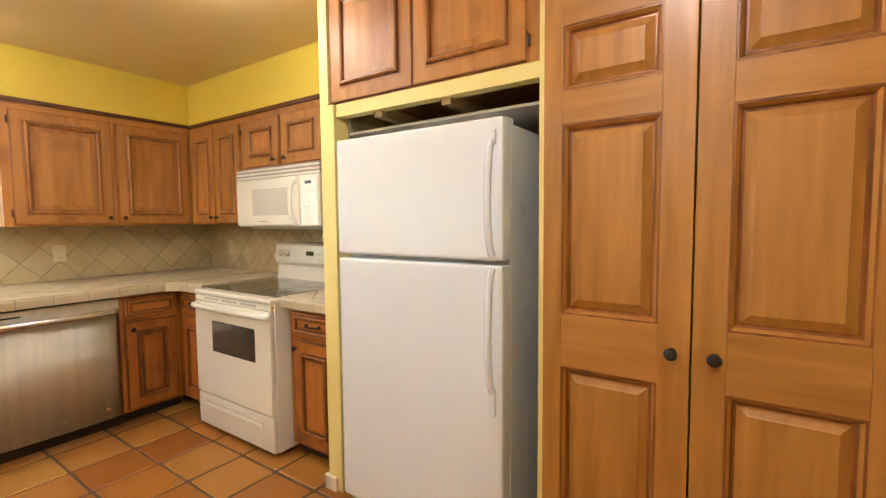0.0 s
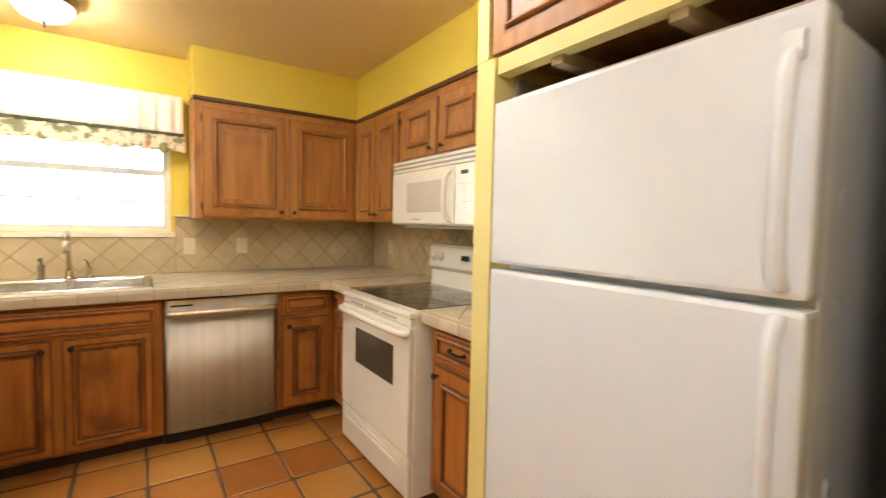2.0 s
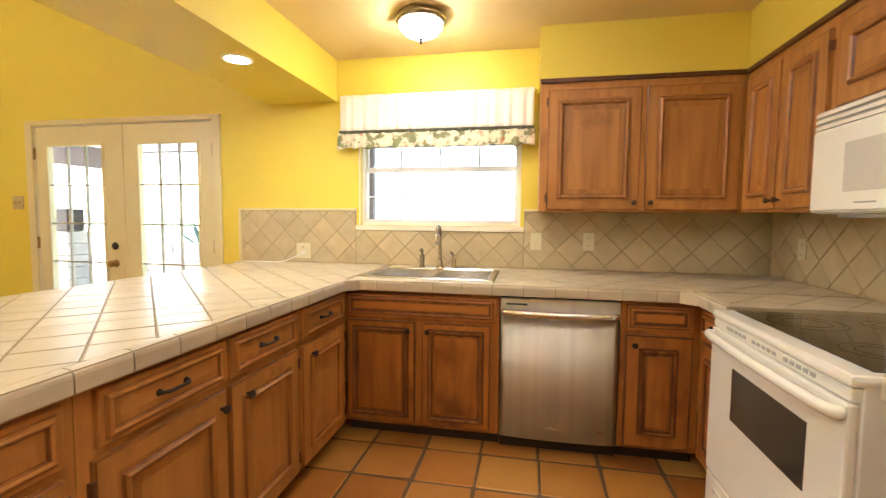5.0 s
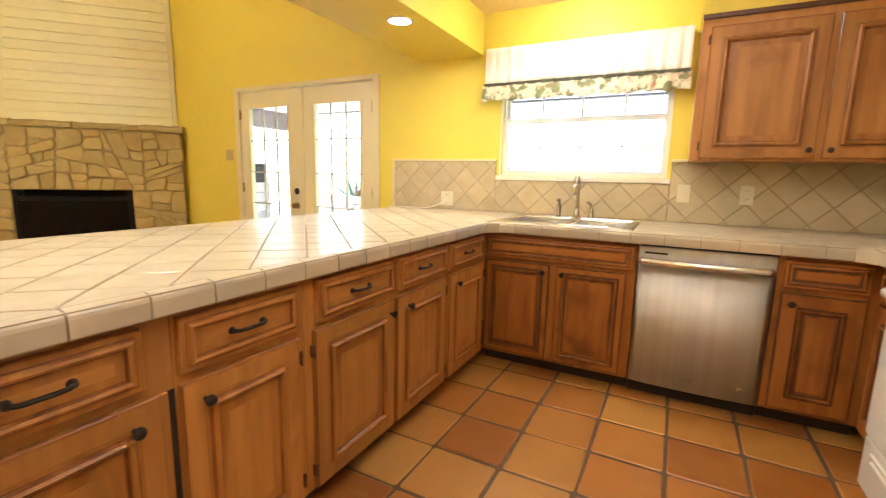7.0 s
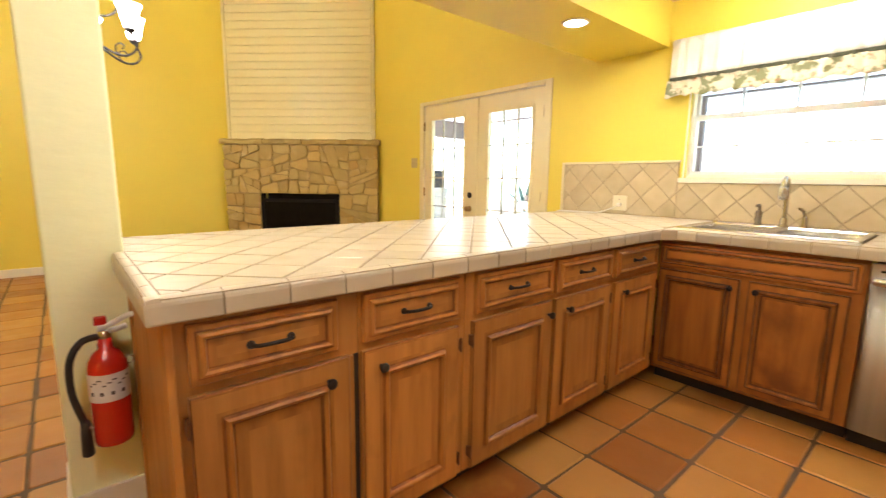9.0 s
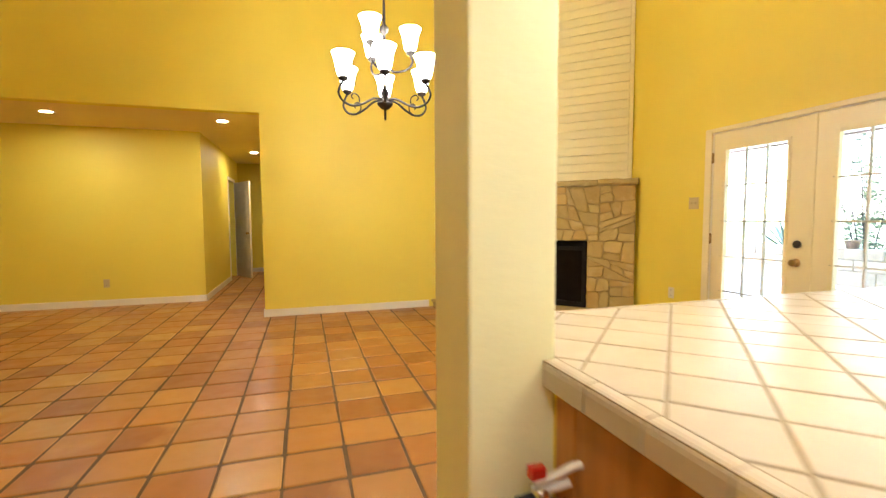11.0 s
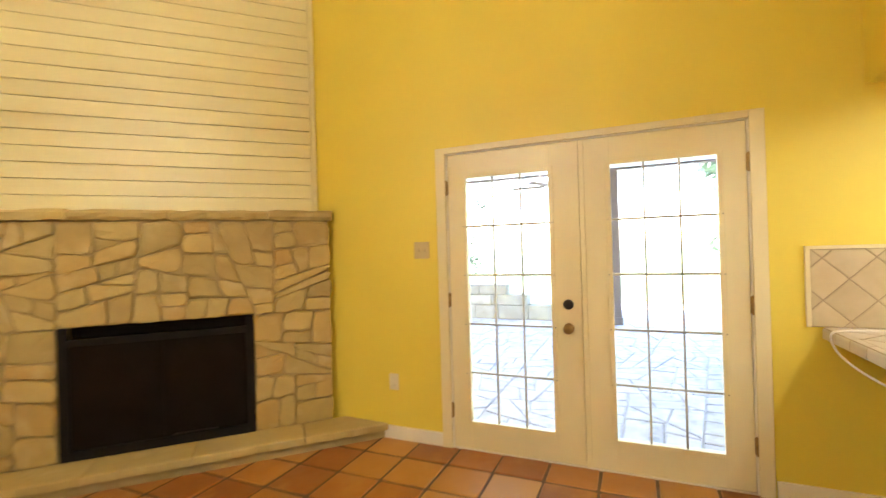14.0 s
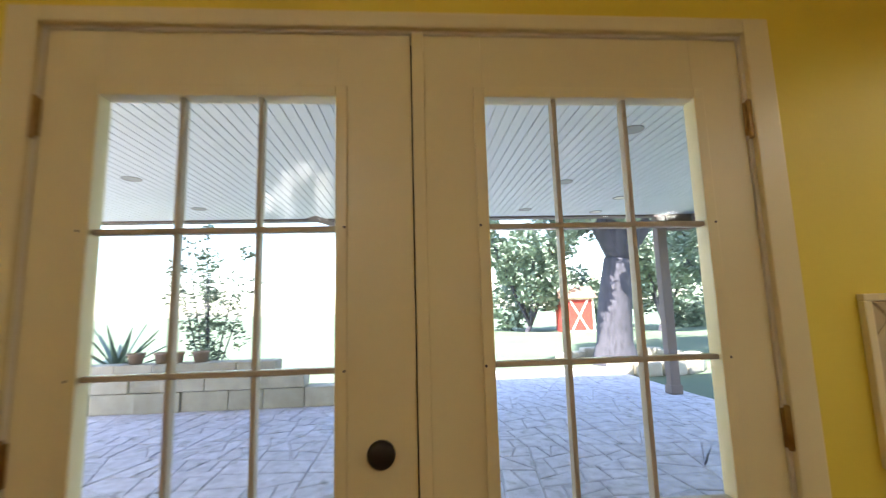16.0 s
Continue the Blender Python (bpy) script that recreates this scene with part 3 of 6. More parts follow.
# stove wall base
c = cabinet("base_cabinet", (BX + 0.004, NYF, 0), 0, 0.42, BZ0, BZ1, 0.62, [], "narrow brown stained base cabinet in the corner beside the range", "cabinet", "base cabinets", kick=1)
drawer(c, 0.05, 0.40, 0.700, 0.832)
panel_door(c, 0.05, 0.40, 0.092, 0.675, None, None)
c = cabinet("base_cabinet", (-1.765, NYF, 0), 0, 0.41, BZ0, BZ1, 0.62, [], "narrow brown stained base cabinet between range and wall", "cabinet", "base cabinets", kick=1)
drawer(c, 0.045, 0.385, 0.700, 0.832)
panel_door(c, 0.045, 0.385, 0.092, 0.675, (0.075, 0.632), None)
# peninsula (faces +y): x runs along world -x
PX = -0.535
pen = [((0.0, 0.47), (0.028, 0.397), (0.022, 0.432), 0.364, -1), ((0.47, 0.90), (0.48, 0.863), (0.477, 0.86), 0.536, 1), ((0.90, 1.412), (0.945, 1.401), (0.932, 1.405), 1.374, -1),
       ((1.412, 1.90), (1.433, 1.881), (1.427, 1.885), 1.516, 1), ((1.90, 2.455), (1.93, 2.392), (1.93, 2.395), 2.017, 1)]
for i, ((x0, x1), dr, do, kx, hs) in enumerate(pen):
    c = cabinet("peninsula_cabinet", (PX - x0, PY, 0), 180, x1 - x0 - 0.002, BZ0, BZ1, 0.64, [], "brown stained peninsula cabinet with drawer and panelled door", "cabinet", "peninsula cabinets", kick=1)
    drawer(c, dr[0] - x0, dr[1] - x0, 0.690, 0.836, tone="light")
    panel_door(c, do[0] - x0, do[1] - x0, 0.085, 0.664, (kx - x0, 0.607), hs, tone="light")
    if i == 0:
        part("filler_strip", boxes((0.416, 0.448, -0.012, 0, 0.085, 0.66), bev=0.002), WOOD, c)
        # No opening here: a dark strip on the frame paints the slot's shade.
        part("gap", boxes((0.450, 0.4675, -0.004, 0, 0.085, 0.66)), BLACKSHADE, c, "near-black strip with a slot's shade painted in")
ep = thing("end_panel", (PX, PY, 0), "brown stained wooden end panel of the peninsula", "cabinet panel")
part("stile", boxes((0, 0.018, -0.07, 0.014, 0.0, 0.853), bev=0.003), WOOD, ep)
part("panel", boxes((0.002, 0.014, -0.63, -0.07, 0.0, 0.853), bev=0.002), WOOD, ep)
part("stile", boxes((0, 0.018, -0.70, -0.63, 0.0, 0.853), bev=0.003), WOOD, ep)

# wall cabinets
UD = 0.335
c = cabinet("wall_cabinet", (UX, 1.640, 0), 90, 1.128, UZ0, UZ1, UD, [], "brown stained wall cabinet with two panelled doors", "cabinet", "wall cabinets", crown=2)
panel_door(c, 0.045, 0.575, UZ0 + 0.012, UZ1 - 0.06, (0.545, UZ0 + 0.055), -1)
panel_door(c, 0.605, 1.105, UZ0 + 0.012, UZ1 - 0.06, (0.635, UZ0 + 0.055), None)
c = cabinet("wall_cabinet", (UX + 0.004, UY, 0), 0, 0.745, UZ0, UZ1, NY - UY - 0.004, [], "brown stained corner wall cabinet with two narrow doors", "cabinet", "wall cabinets", crown=1)
panel_door(c, 0.03, 0.365, UZ0 + 0.012, UZ1 - 0.06, (0.335, UZ0 + 0.055), None)
panel_door(c, 0.38, 0.715, UZ0 + 0.012, UZ1 - 0.06, (0.41, UZ0 + 0.055), 1)
c = cabinet("wall_cabinet", (-2.674, UY, 0), 0, 0.875, 1.695, UZ1, NY - UY - 0.004, [], "short brown stained wall cabinet above the microwave", "cabinet", "wall cabinets", crown=1)
panel_door(c, 0.03, 0.42, 1.707, UZ1 - 0.06, (0.375, 1.745), None)
panel_door(c, 0.45, 0.845, 1.707, UZ1 - 0.06, (0.495, 1.745), 1)
c = cabinet("wall_cabinet", (-1.797, UY, 0), 0, 0.443, UZ0, UZ1, NY - UY - 0.004, [], "narrow brown stained wall cabinet beside the microwave", "cabinet", "wall cabinets", crown=1)
panel_door(c, 0.05, 0.41, UZ0 + 0.012, UZ1 - 0.06, (0.08, UZ0 + 0.055), None)
c = cabinet("high_cabinet", (-1.288, 2.36, 0), 0, 1.044, 1.864, KC - 0.004, 0.60, [], "brown stained cabinet above the refrigerator with two doors", "cabinet", "wall cabinets")
panel_door(c, 0.004, 0.480, 1.872, 2.395)
panel_door(c, 0.488, 0.977, 1.872, 2.395, None, 1)

# pantry: two tall doors with raised panels
PYF = 2.285
solo("pantry_frame", boxes((-0.2165, -0.212, 0.0, 0.1, 0, KC - 0.004), (-0.212, 1.95, 0.0, 0.1, 2.045, KC - 0.004), (0.641, 0.74, 0, 0.1, 0, 2.045), (0.74, 1.95, 0, 0.1, 0, 2.045)), PANTRY,
     (0, PYF + 0.004, 0), "honey brown wooden pantry frame", "door frame")
for name, x0, x1, kx in (("pantry_door", -0.210, 0.2135, 0.168), ("pantry_door", 0.2185, 0.640, 0.272)):
    d = thing(name, (x0, PYF, 0), "tall honey brown wooden pantry door with raised panels", "door", 0, "pantry doors")
    w = x1 - x0
    z0, z1 = 0.012, 2.04
    sl, sr = (0.060, 0.082) if x0 < 0 else (0.080, 0.060)
    part("stile", boxes((0, sl, -0.032, 0, z0, z1), bev=0.0025), PANTRY, d)
    part("stile", boxes((w - sr, w, -0.032, 0, z0, z1), bev=0.0025), PANTRY, d)
    edges = [(z0, 0.20), (0.852, 1.022), (1.618, 1.720), (1.915, z1)]
    for a, b in edges:
        part("rail", boxes((sl, w - sr, -0.0315, 0, a, b), bev=0.002), PANTRYH, d)
    for (a, b), (a2, b2) in zip(edges, edges[1:]):
        bm = rings(bmesh.new(), sl, w - sr, b, a2, [(0.0, 0.0, 0), (0.0, 0.029, 1), (0.006, 0.029, 0), (0.014, 0.018, 1), (0.019, 0.010, 1), (0.025, 0.010, 0), (0.046, 0.022, 0), (0.049, 0.0245, 0)])
        part("panel", bm, (PANTRY, MIDGLAZE), d)
    part("knob", lathe(bmesh.new(), [(0.013, 0), (0.007, 0.003), (0.006, 0.014), (0.015, 0.020), (0.018, 0.027), (0.015, 0.034), (0.005, 0.036)], 16, (kx - x0, -0.032, 0.948), "Y"),
         IRON, d, "round black iron knob")

# ---- counters ----
CZ = 0.915


def counter(name, rect, noses, label, seams=()):
    """A tiled worktop: a bed, square tiles laid on the diagonal, rounded edge tiles. rect: x0 x1 y0 y1; noses: (side, from, to)."""
    x0, x1, y0, y1 = rect
    top = thing(name, ((x0 + x1) / 2, (y0 + y1) / 2, CZ), label, "worktop")
    ox, oy = (x0 + x1) / 2, (y0 + y1) / 2
    bx0, bx1, by0, by1 = x0, x1, y0, y1
    for side, a, b in noses:
        if side == "+x": bx1 = x1 - 0.005
        if side == "-x": bx0 = x0 + 0.005
        if side == "+y": by1 = y1 - 0.005
        if side == "-y": by0 = y0 + 0.005
    part("bed", boxes((bx0 - ox, bx1 - ox, by0 - oy, by1 - oy, -0.058, -0.004)), CGROUT, top)
    ed = 0.032
    ix0, ix1, iy0, iy1 = x0, x1, y0, y1
    for side, a, b in noses:
        if side == "+x": ix1 = x1 - ed
        if side == "-x": ix0 = x0 + ed
        if side == "+y": iy1 = y1 - ed
        if side == "-y": iy0 = y0 + ed
    P, G = 0.157, 0.0040
    step = P * math.sqrt(0.5)
    full = None
    k = int(6 / step)
    for i in range(-k, k):
        for j in range(-k, k):
            if (i + j) % 2:
                continue
            cx, cy = -1.9 + i * step, 0.0 + j * step
            if not (x0 - step < cx < x1 + step and y0 - step < cy < y1 + step):
                continue
            dia = [(cx - step, cy), (cx, cy - step), (cx + step, cy), (cx, cy + step)]
            pol = clip_poly(dia, ix0, ix1, iy0, iy1)
            if len(pol) < 3 or area(pol) < 0.0006:
                continue
            whole = abs(area(pol) - area(dia)) < 1e-7
            if whole and full:
                ob = new("tile", full)
            else:
                bm = bmesh.new()
                slab(bm, shrink([(p[0] - cx, p[1] - cy) for p in pol], G), -0.008, 0.0, 0.0018, lambda u, v, h: (u, v, h))
                ob = new("tile", mesh_of("tile", bm, CTILE))
                if whole:
                    full = ob.data
            ob.parent = top
            ob.location = (cx - ox, cy - oy, random.uniform(-0.0006, 0.0006))
    for side, a, b in noses:
        n = max(1, round(abs(b - a) / 0.156))
        s = (b - a) / n
        prof = [(0.0, 0.0), (0.012, 0.0), (0.020, -0.0015), (0.026, -0.005), (0.030, -0.011), (0.032, -0.019), (0.032, -0.056), (0.029, -0.060), (0.0, -0.060)]
        for q in range(n):
            bm = bmesh.new()
            la, lb = a + q * s + 0.0022, a + (q + 1) * s - 0.0022
            loops = []
            for t in (la, lb):
                pts = []
                for u, h in prof:
                    if side == "+x": pts.append((x1 - 0.032 + u - ox, t - oy, h))
                    if side == "-x": pts.append((x0 + 0.032 - u - ox, t - oy, h))
                    if side == "+y": pts.append((t - ox, y1 - 0.032 + u - oy, h))
                    if side == "-y": pts.append((t - ox, y0 + 0.032 - u - oy, h))
                loops.append([bm.verts.new(p) for p in pts])
            m = len(prof)
            for e in range(m):
                bm.faces.new((loops[0][e], loops[0][(e + 1) % m], loops[1][(e + 1) % m], loops[1][e]))
            bm.faces.new(loops[0]), bm.faces.new(loops[1][::-1])
            part("edge_tile", bm, CTILE, top)
    return top


CXE = -2.945   # edge of the sink-wall worktop
PYE, PYB = 0.597, -0.60
SINK = (-3.60, -3.05, 0.60, 1.39)
counter("peninsula_worktop", (WX, -0.485, PYB, PYE), [("+y", CXE, -0.485), ("-y", WX, -0.52), ("+x", -0.15, PYE)],
        "cream square tile worktop of the peninsula, laid on the diagonal")
counter("sink_worktop", (WX, CXE, 1.40, NY), [("+x", 1.40, NYF - 0.06)], "cream square tile worktop along the window wall")
counter("sink_front_worktop", (SINK[1], CXE, PYE, 1.40), [("+x", PYE, 1.40)], "cream tile strip in front of the sink")
counter("sink_back_worktop", (WX, SINK[0], PYE, 1.40), [], "cream tile strip behind the sink")
counter("corner_worktop", (CXE, -2.59, NYF - 0.06, NY), [("-y", CXE, -2.59)], "cream tile worktop in the corner beside the range")
counter("range_side_worktop", (-1.775, -1.354, NYF - 0.06, NY), [("-y", -1.775, -1.354)], "cream tile worktop between range and wall")

for top_name, cx_, cy_, sy_ in (("peninsula_worktop", CXE, PYE, 1), ("corner_worktop", CXE, NYF - 0.06, -1)):
    top = bpy.data.objects[top_name]
    bm = bmesh.new()
    o_ = top.location
    slab(bm, [(cx_ + 0.001 - o_.x, cy_ + 0.001 * sy_ - o_.y), (cx_ + 0.062 - o_.x, cy_ + 0.001 * sy_ - o_.y), (cx_ + 0.001 - o_.x, cy_ + 0.062 * sy_ - o_.y)], -0.060, -0.0005, 0.006, lambda u, v_, h: (u, v_, h))
    part("corner_tile", bm, CTILE, top)


def wall_tiles(name, origin, turn, width, z0, z1, holes, label, phase=0.0):
    """Diagonal wall tiles on a bed; local x along the wall, front faces -y."""
    P, G = 0.152, 0.0028
    step = P * math.sqrt(0.5)
    full = None
    rects = [(0, width, z0, z1)]
    for h in holes:
        new_rects = []
        for r in rects:
            a, b = max(r[0], h[0]), min(r[1], h[1])
            if a >= b or h[2] >= r[3] or h[3] <= r[2]:
                new_rects.append(r)
                continue
            if r[0] < a: new_rects.append((r[0], a, r[2], r[3]))
            if b < r[1]: new_rects.append((b, r[1], r[2], r[3]))
            if r[2] < h[2]: new_rects.append((a, b, r[2], h[2]))
            if h[3] < r[3]: new_rects.append((a, b, h[3], r[3]))
        rects = new_rects
    t = struct(name, boxes(*[(r[0], r[1], -0.006, 0, r[2], r[3]) for r in rects]), BGROUT, label)
    t.matrix_world = pose(*origin, 0, 0, turn)
    for i in range(-2, int(width / step) + 3):
        for j in range(-2, int((z1 - z0) / step) + 3):
            if (i + j) % 2:
                continue
            cx, cz = phase + i * step, z0 + 0.03 + j * step
            dia = [(cx - step, cz), (cx, cz - step), (cx + step, cz), (cx, cz + step)]
            for r in rects:
                pol = clip_poly(dia, *r)
                if len(pol) < 3 or area(pol) < 0.0005:
                    continue
                whole = abs(area(pol) - area(dia)) < 1e-7
                if whole and full:
                    ob = new("tile", full)
                else:
                    bm = bmesh.new()
                    slab(bm, shrink([(p[0] - cx, p[1] - cz) for p in pol], G), 0.004, 0.011, 0.003, lambda u, v, h: (u, -h, v))
                    ob = new("tile", mesh_of("tile", bm, BTILE))
                    if whole:
                        full = ob.data
                ob.parent = t
                ob.location = (cx, random.uniform(-0.0006, 0.0006), cz)
    return t


BSZ = 1.312
wall_tiles("backsplash_west", (WX, -0.645, 0), 90, NY + 0.645, CZ, BSZ, [(0.345 + 0.645 - 0.035, 1.515 + 0.645 + 0.035, 1.170, 2)], "taupe ceramic tiles laid on the diagonal", 0.05)
wall_tiles("backsplash_north", (WX + 0.012, NY, 0), 0, -1.354 - WX - 0.012, CZ, UZ0, [], "taupe ceramic tiles laid on the diagonal", 0.05)
cap = boxes((WX, WX + 0.020, -0.667, 0.318, BSZ, BSZ + 0.018), (WX, WX + 0.020, 1.545, 1.638, BSZ, BSZ + 0.018), (WX, WX + 0.020, -0.667, -0.645, CZ, BSZ), bev=0.004)
struct("trim_backsplash", cap, DOORWHITE, "cream wooden cap along the tiles")

# ---- appliances ----
# refrigerator
FX0, FX1, FYF, FZ = -1.152, -0.352, 2.245, 1.674
fr = thing("refrigerator", (FX0, FYF, 0), "white top-freezer refrigerator standing in a wall niche", "refrigerator")
FW = FX1 - FX0
part("body", boxes((0.006, FW - 0.006, 0.075, 0.74, 0.03, FZ - 0.012), bev=0.008), APPLSIDE, fr, "white pebbled steel case with small dents")
for nm, z0, z1 in (("freezer_door", 1.182, FZ), ("refrigerator_door", 0.085, 1.166)):
    bm = bmesh.new()
    box(bm, 0, FW, 0, 0.066, z0, z1, bev=0.012)
    d = part(nm, bm, APPL, fr)
    part("gasket", boxes((0.012, FW - 0.012, 0.0665, 0.0745, z0 + 0.012, z1 - 0.012)), mat("grey_gasket", (0.45, 0.43, 0.40), None, 0.6) if nm == "freezer_door" else bpy.data.materials["grey_gasket"], d, "grey rubber gasket")
    hx = FW - 0.038
    zs = (1.200, 1.60) if nm == "freezer_door" else (0.72, 1.155)
    lo, hi = zs
    bm = bmesh.new()
    path = sweep([(hx, -0.004, lo), (hx, -0.026, lo + 0.05), (hx, -0.038, (lo + hi) / 2), (hx, -0.026, hi - 0.05), (hx, -0.004, hi)], 6)
    tube(bm, path, 0.0105, 10)
    bmesh.ops.scale(bm, vec=(1.25, 1, 1), verts=bm.verts, space=Matrix.Translation((-hx, 0, 0)))
    part("handle", bm, APPL, d, "curved white plastic handle")
    part("handle_cap", boxes((hx - 0.016, hx + 0.016, -0.014, 0.001, hi - 0.02, hi + 0.03) if nm == "freezer_door" else (hx - 0.013, hx + 0.013, -0.010, 0.001, 0.63, 0.73), bev=0.004), APPL, d)
part("grille", boxes((0.02, FW - 0.02, 0.03, 0.08, 0.012, 0.078), bev=0.004), mat("grey_plastic", (0.35, 0.33, 0.30), None, 0.5), fr, "grey plastic base grille")
part("hinge_cap", boxes((FW - 0.055, FW - 0.012, 0.06, 0.115, FZ - 0.011, FZ + 0.009), bev=0.004), APPL, fr)
part("hinge_cap", boxes((0.15, 0.24, 0.05, 0.12, FZ - 0.011, FZ + 0.010), bev=0.005), APPL, fr)
for k, z in enumerate((1.36, 1.16, 0.98, 0.80, 0.60)):
    part("dent", lathe(bmesh.new(), [(0.022, 0.0), (0.015, 0.0005), (0.004, 0.0007)], 12, (FW - 0.006, 0.17 + 0.02 * (k % 2), z), "X"), APPLSIDE, fr)
struct("niche_lining", boxes((-1.2545, -0.2435, NY - 0.012, NY - 0.002, 0, 1.806), (-0.254, -0.2435, 2.42, NY - 0.012, 0, 1.806), (-1.2545, -1.244, 2.42, NY - 0.012, 0, 1.806)), GYPSUM, "bare grey lining of the refrigerator niche")
bd = bmesh.new()
box(bd, -1.242, -0.256, 2.41, 3.05, -0.006, 0.006, bev=0.002)
for v in bd.verts:
    v.co.z += 1.738 - (v.co.y - 2.41) * 0.06 - 0.018 * math.sin((v.co.x + 1.27) * 3.2)
solo("sagging_board", bd, GYPSUM, (0, 0, 0), "grey sagging ceiling board above the refrigerator", "board")
for x in (-1.02, -0.66):
    solo("joist", boxes((-0.022, 0.022, 0, 0.64, -0.020, 0.020), bev=0.002), JOIST, (x, 2.372, 1.800), "short raw pine joist in the torn ceiling above the refrigerator", "joist", 0, "joists")

# range
RX0, RX1, RYF = -2.578, -1.785, 2.345
rg = thing("range", (RX0, RYF, 0), "white electric range with a black glass cooktop", "stove")
RW = RX1 - RX0
part("body", boxes((0, RW, 0.012, 0.70, 0.03, 0.885), bev=0.004), BISQUE, rg)
bm = bmesh.new()
box(bm, -0.002, RW + 0.002, -0.018, 0.66, 0.872, 0.902, bev=0.012)
part("cooktop_rim", bm, BISQUE, rg)
ct = part("cooktop", boxes((0.035, RW - 0.035, 0.05, 0.62, 0.9025, 0.9065), bev=0.001), BLACKGLASS, rg, "black ceramic glass cooktop")
RING = mat("burner_print", (0.06, 0.055, 0.05), (0.05, 0.045, 0.04), 0.2)
for cx, cy, r in ((0.22, 0.20, 0.115), (0.57, 0.19, 0.09), (0.22, 0.46, 0.085), (0.57, 0.46, 0.115)):
    bm = bmesh.new()
    for rr in (r, r * 0.62):
        a = [bm.verts.new((cx + rr * math.cos(t), cy + rr * math.sin(t), 0.9069)) for t in (2 * math.pi * k / 36 for k in range(36))]
        b = [bm.verts.new((cx + (rr - 0.004) * math.cos(t), cy + (rr - 0.004) * math.sin(t), 0.9069)) for t in (2 * math.pi * k / 36 for k in range(36))]
        for k in range(36):
            bm.faces.new((a[k], a[(k + 1) % 36], b[(k + 1) % 36], b[k]))
    part("burner_ring", bm, RING, ct, "grey printed burner ring")
# backguard
bm = bmesh.new()
prof = [(0.60, 0.90), (0.612, 1.005), (0.585, 1.03), (0.585, 1.045), (0.598, 1.155), (0.62, 1.172), (0.70, 1.172), (0.70, 0.90)]
la = [bm.verts.new((0.004, y, z)) for y, z in prof]
lb = [bm.verts.new((RW - 0.004, y, z)) for y, z in prof]
for k in range(len(prof)):
    bm.faces.new((la[k], la[(k + 1) % len(prof)], lb[(k + 1) % len(prof)], lb[k]))
bm.faces.new(la), bm.faces.new(lb[::-1])
bg = part("backguard", bm, BISQUE, rg)
for x in (0.07, 0.145, RW - 0.145, RW - 0.07):
    part("control_knob", lathe(bmesh.new(), [(0.027, 0), (0.025, 0.008), (0.019, 0.012), (0.016, 0.026), (0.006, 0.028)], 18, (x, 0.590, 1.095), "Y"), BISQUE, bg, "white control knob")
part("clock", boxes((0.36, 0.43, 0.583, 0.592, 1.085, 1.115), bev=0.001), DISPLAY, bg, "small dark clock display")
for k in range(4):
    part("button", boxes((0.45 + 0.032 * k, 0.474 + 0.032 * k, 0.584, 0.592, 1.09, 1.102), bev=0.001), BISQUE, bg)
od = part("oven_door", boxes((0.004, RW - 0.004, -0.018, 0.010, 0.245, 0.832), bev=0.008), BISQUE, rg)
part("oven_window", boxes((0.205, 0.645, -0.0205, -0.017, 0.530, 0.722), bev=0.001), OVENGLASS, od, "dark oven window")
bm = tube(bmesh.new(), sweep([(0.02, -0.016, 0.805), (0.06, -0.045, 0.806), (RW / 2, -0.058, 0.808), (RW - 0.06, -0.045, 0.806), (RW - 0.02, -0.016, 0.805)], 6), 0.017, 10)
part("handle", bm, BISQUE, od, "white rounded oven handle")
vb = part("vent_strip", boxes((0.006, RW - 0.006, -0.010, 0.012, 0.836, 0.870), bev=0.003), BISQUE, rg)
for k in range(18):
    if k % 6 == 5:
        continue
    x = 0.12 + k * 0.032
    part("slot", boxes((x, x + 0.022, -0.0115, -0.0098, 0.847, 0.859)), CANOFF, vb)
dr = part("storage_drawer", boxes((0.004, RW - 0.004, -0.014, 0.010, 0.035, 0.235), bev=0.007), BISQUE, rg)
bm = rings(bmesh.new(), 0.09, RW - 0.09, 0.165, 0.205, [(0, 0.004, 0), (0.003, 0.012, 0), (0.010, 0.010, 0), (0.014, 0.002, 0)], y=-0.012)
part("grip", bm, BISQUE, dr)

# microwave over the range
MX0, MX1, MYF, MZ0, MZ1 = -2.672, -1.799, 2.705, 1.290, 1.690
mw = thing("microwave", (MX0, MYF, MZ0), "cream over-the-range microwave mounted under the cabinet", "microwave")
MW, MH = MX1 - MX0, MZ1 - MZ0
part("body", boxes((0, MW, 0.02, 0.385, 0, MH), bev=0.005), BISQUE, mw)
part("front_panel", boxes((0.0, MW, 0.0, 0.0195, 0.004, MH - 0.075), bev=0.005), BISQUE, mw)
part("vent_grille", boxes((0.0, MW, 0.008, 0.0195, MH - 0.074, MH)), CANOFF, mw, "grey air grille")
for k in range(3):
    part("slat", boxes((0.0, MW, 0.0, 0.0185, MH - 0.072 + 0.025 * k, MH - 0.057 + 0.025 * k), bev=0.003), BISQUE, mw)
d = part("door", boxes((0.012, 0.690, -0.010, -0.0005, 0.012, MH - 0.085), bev=0.005), BISQUE, mw)
part("window", boxes((0.200, 0.575, -0.0125, -0.0095, 0.078, MH - 0.145), bev=0.001), GREYWIN, d, "grey perforated window")
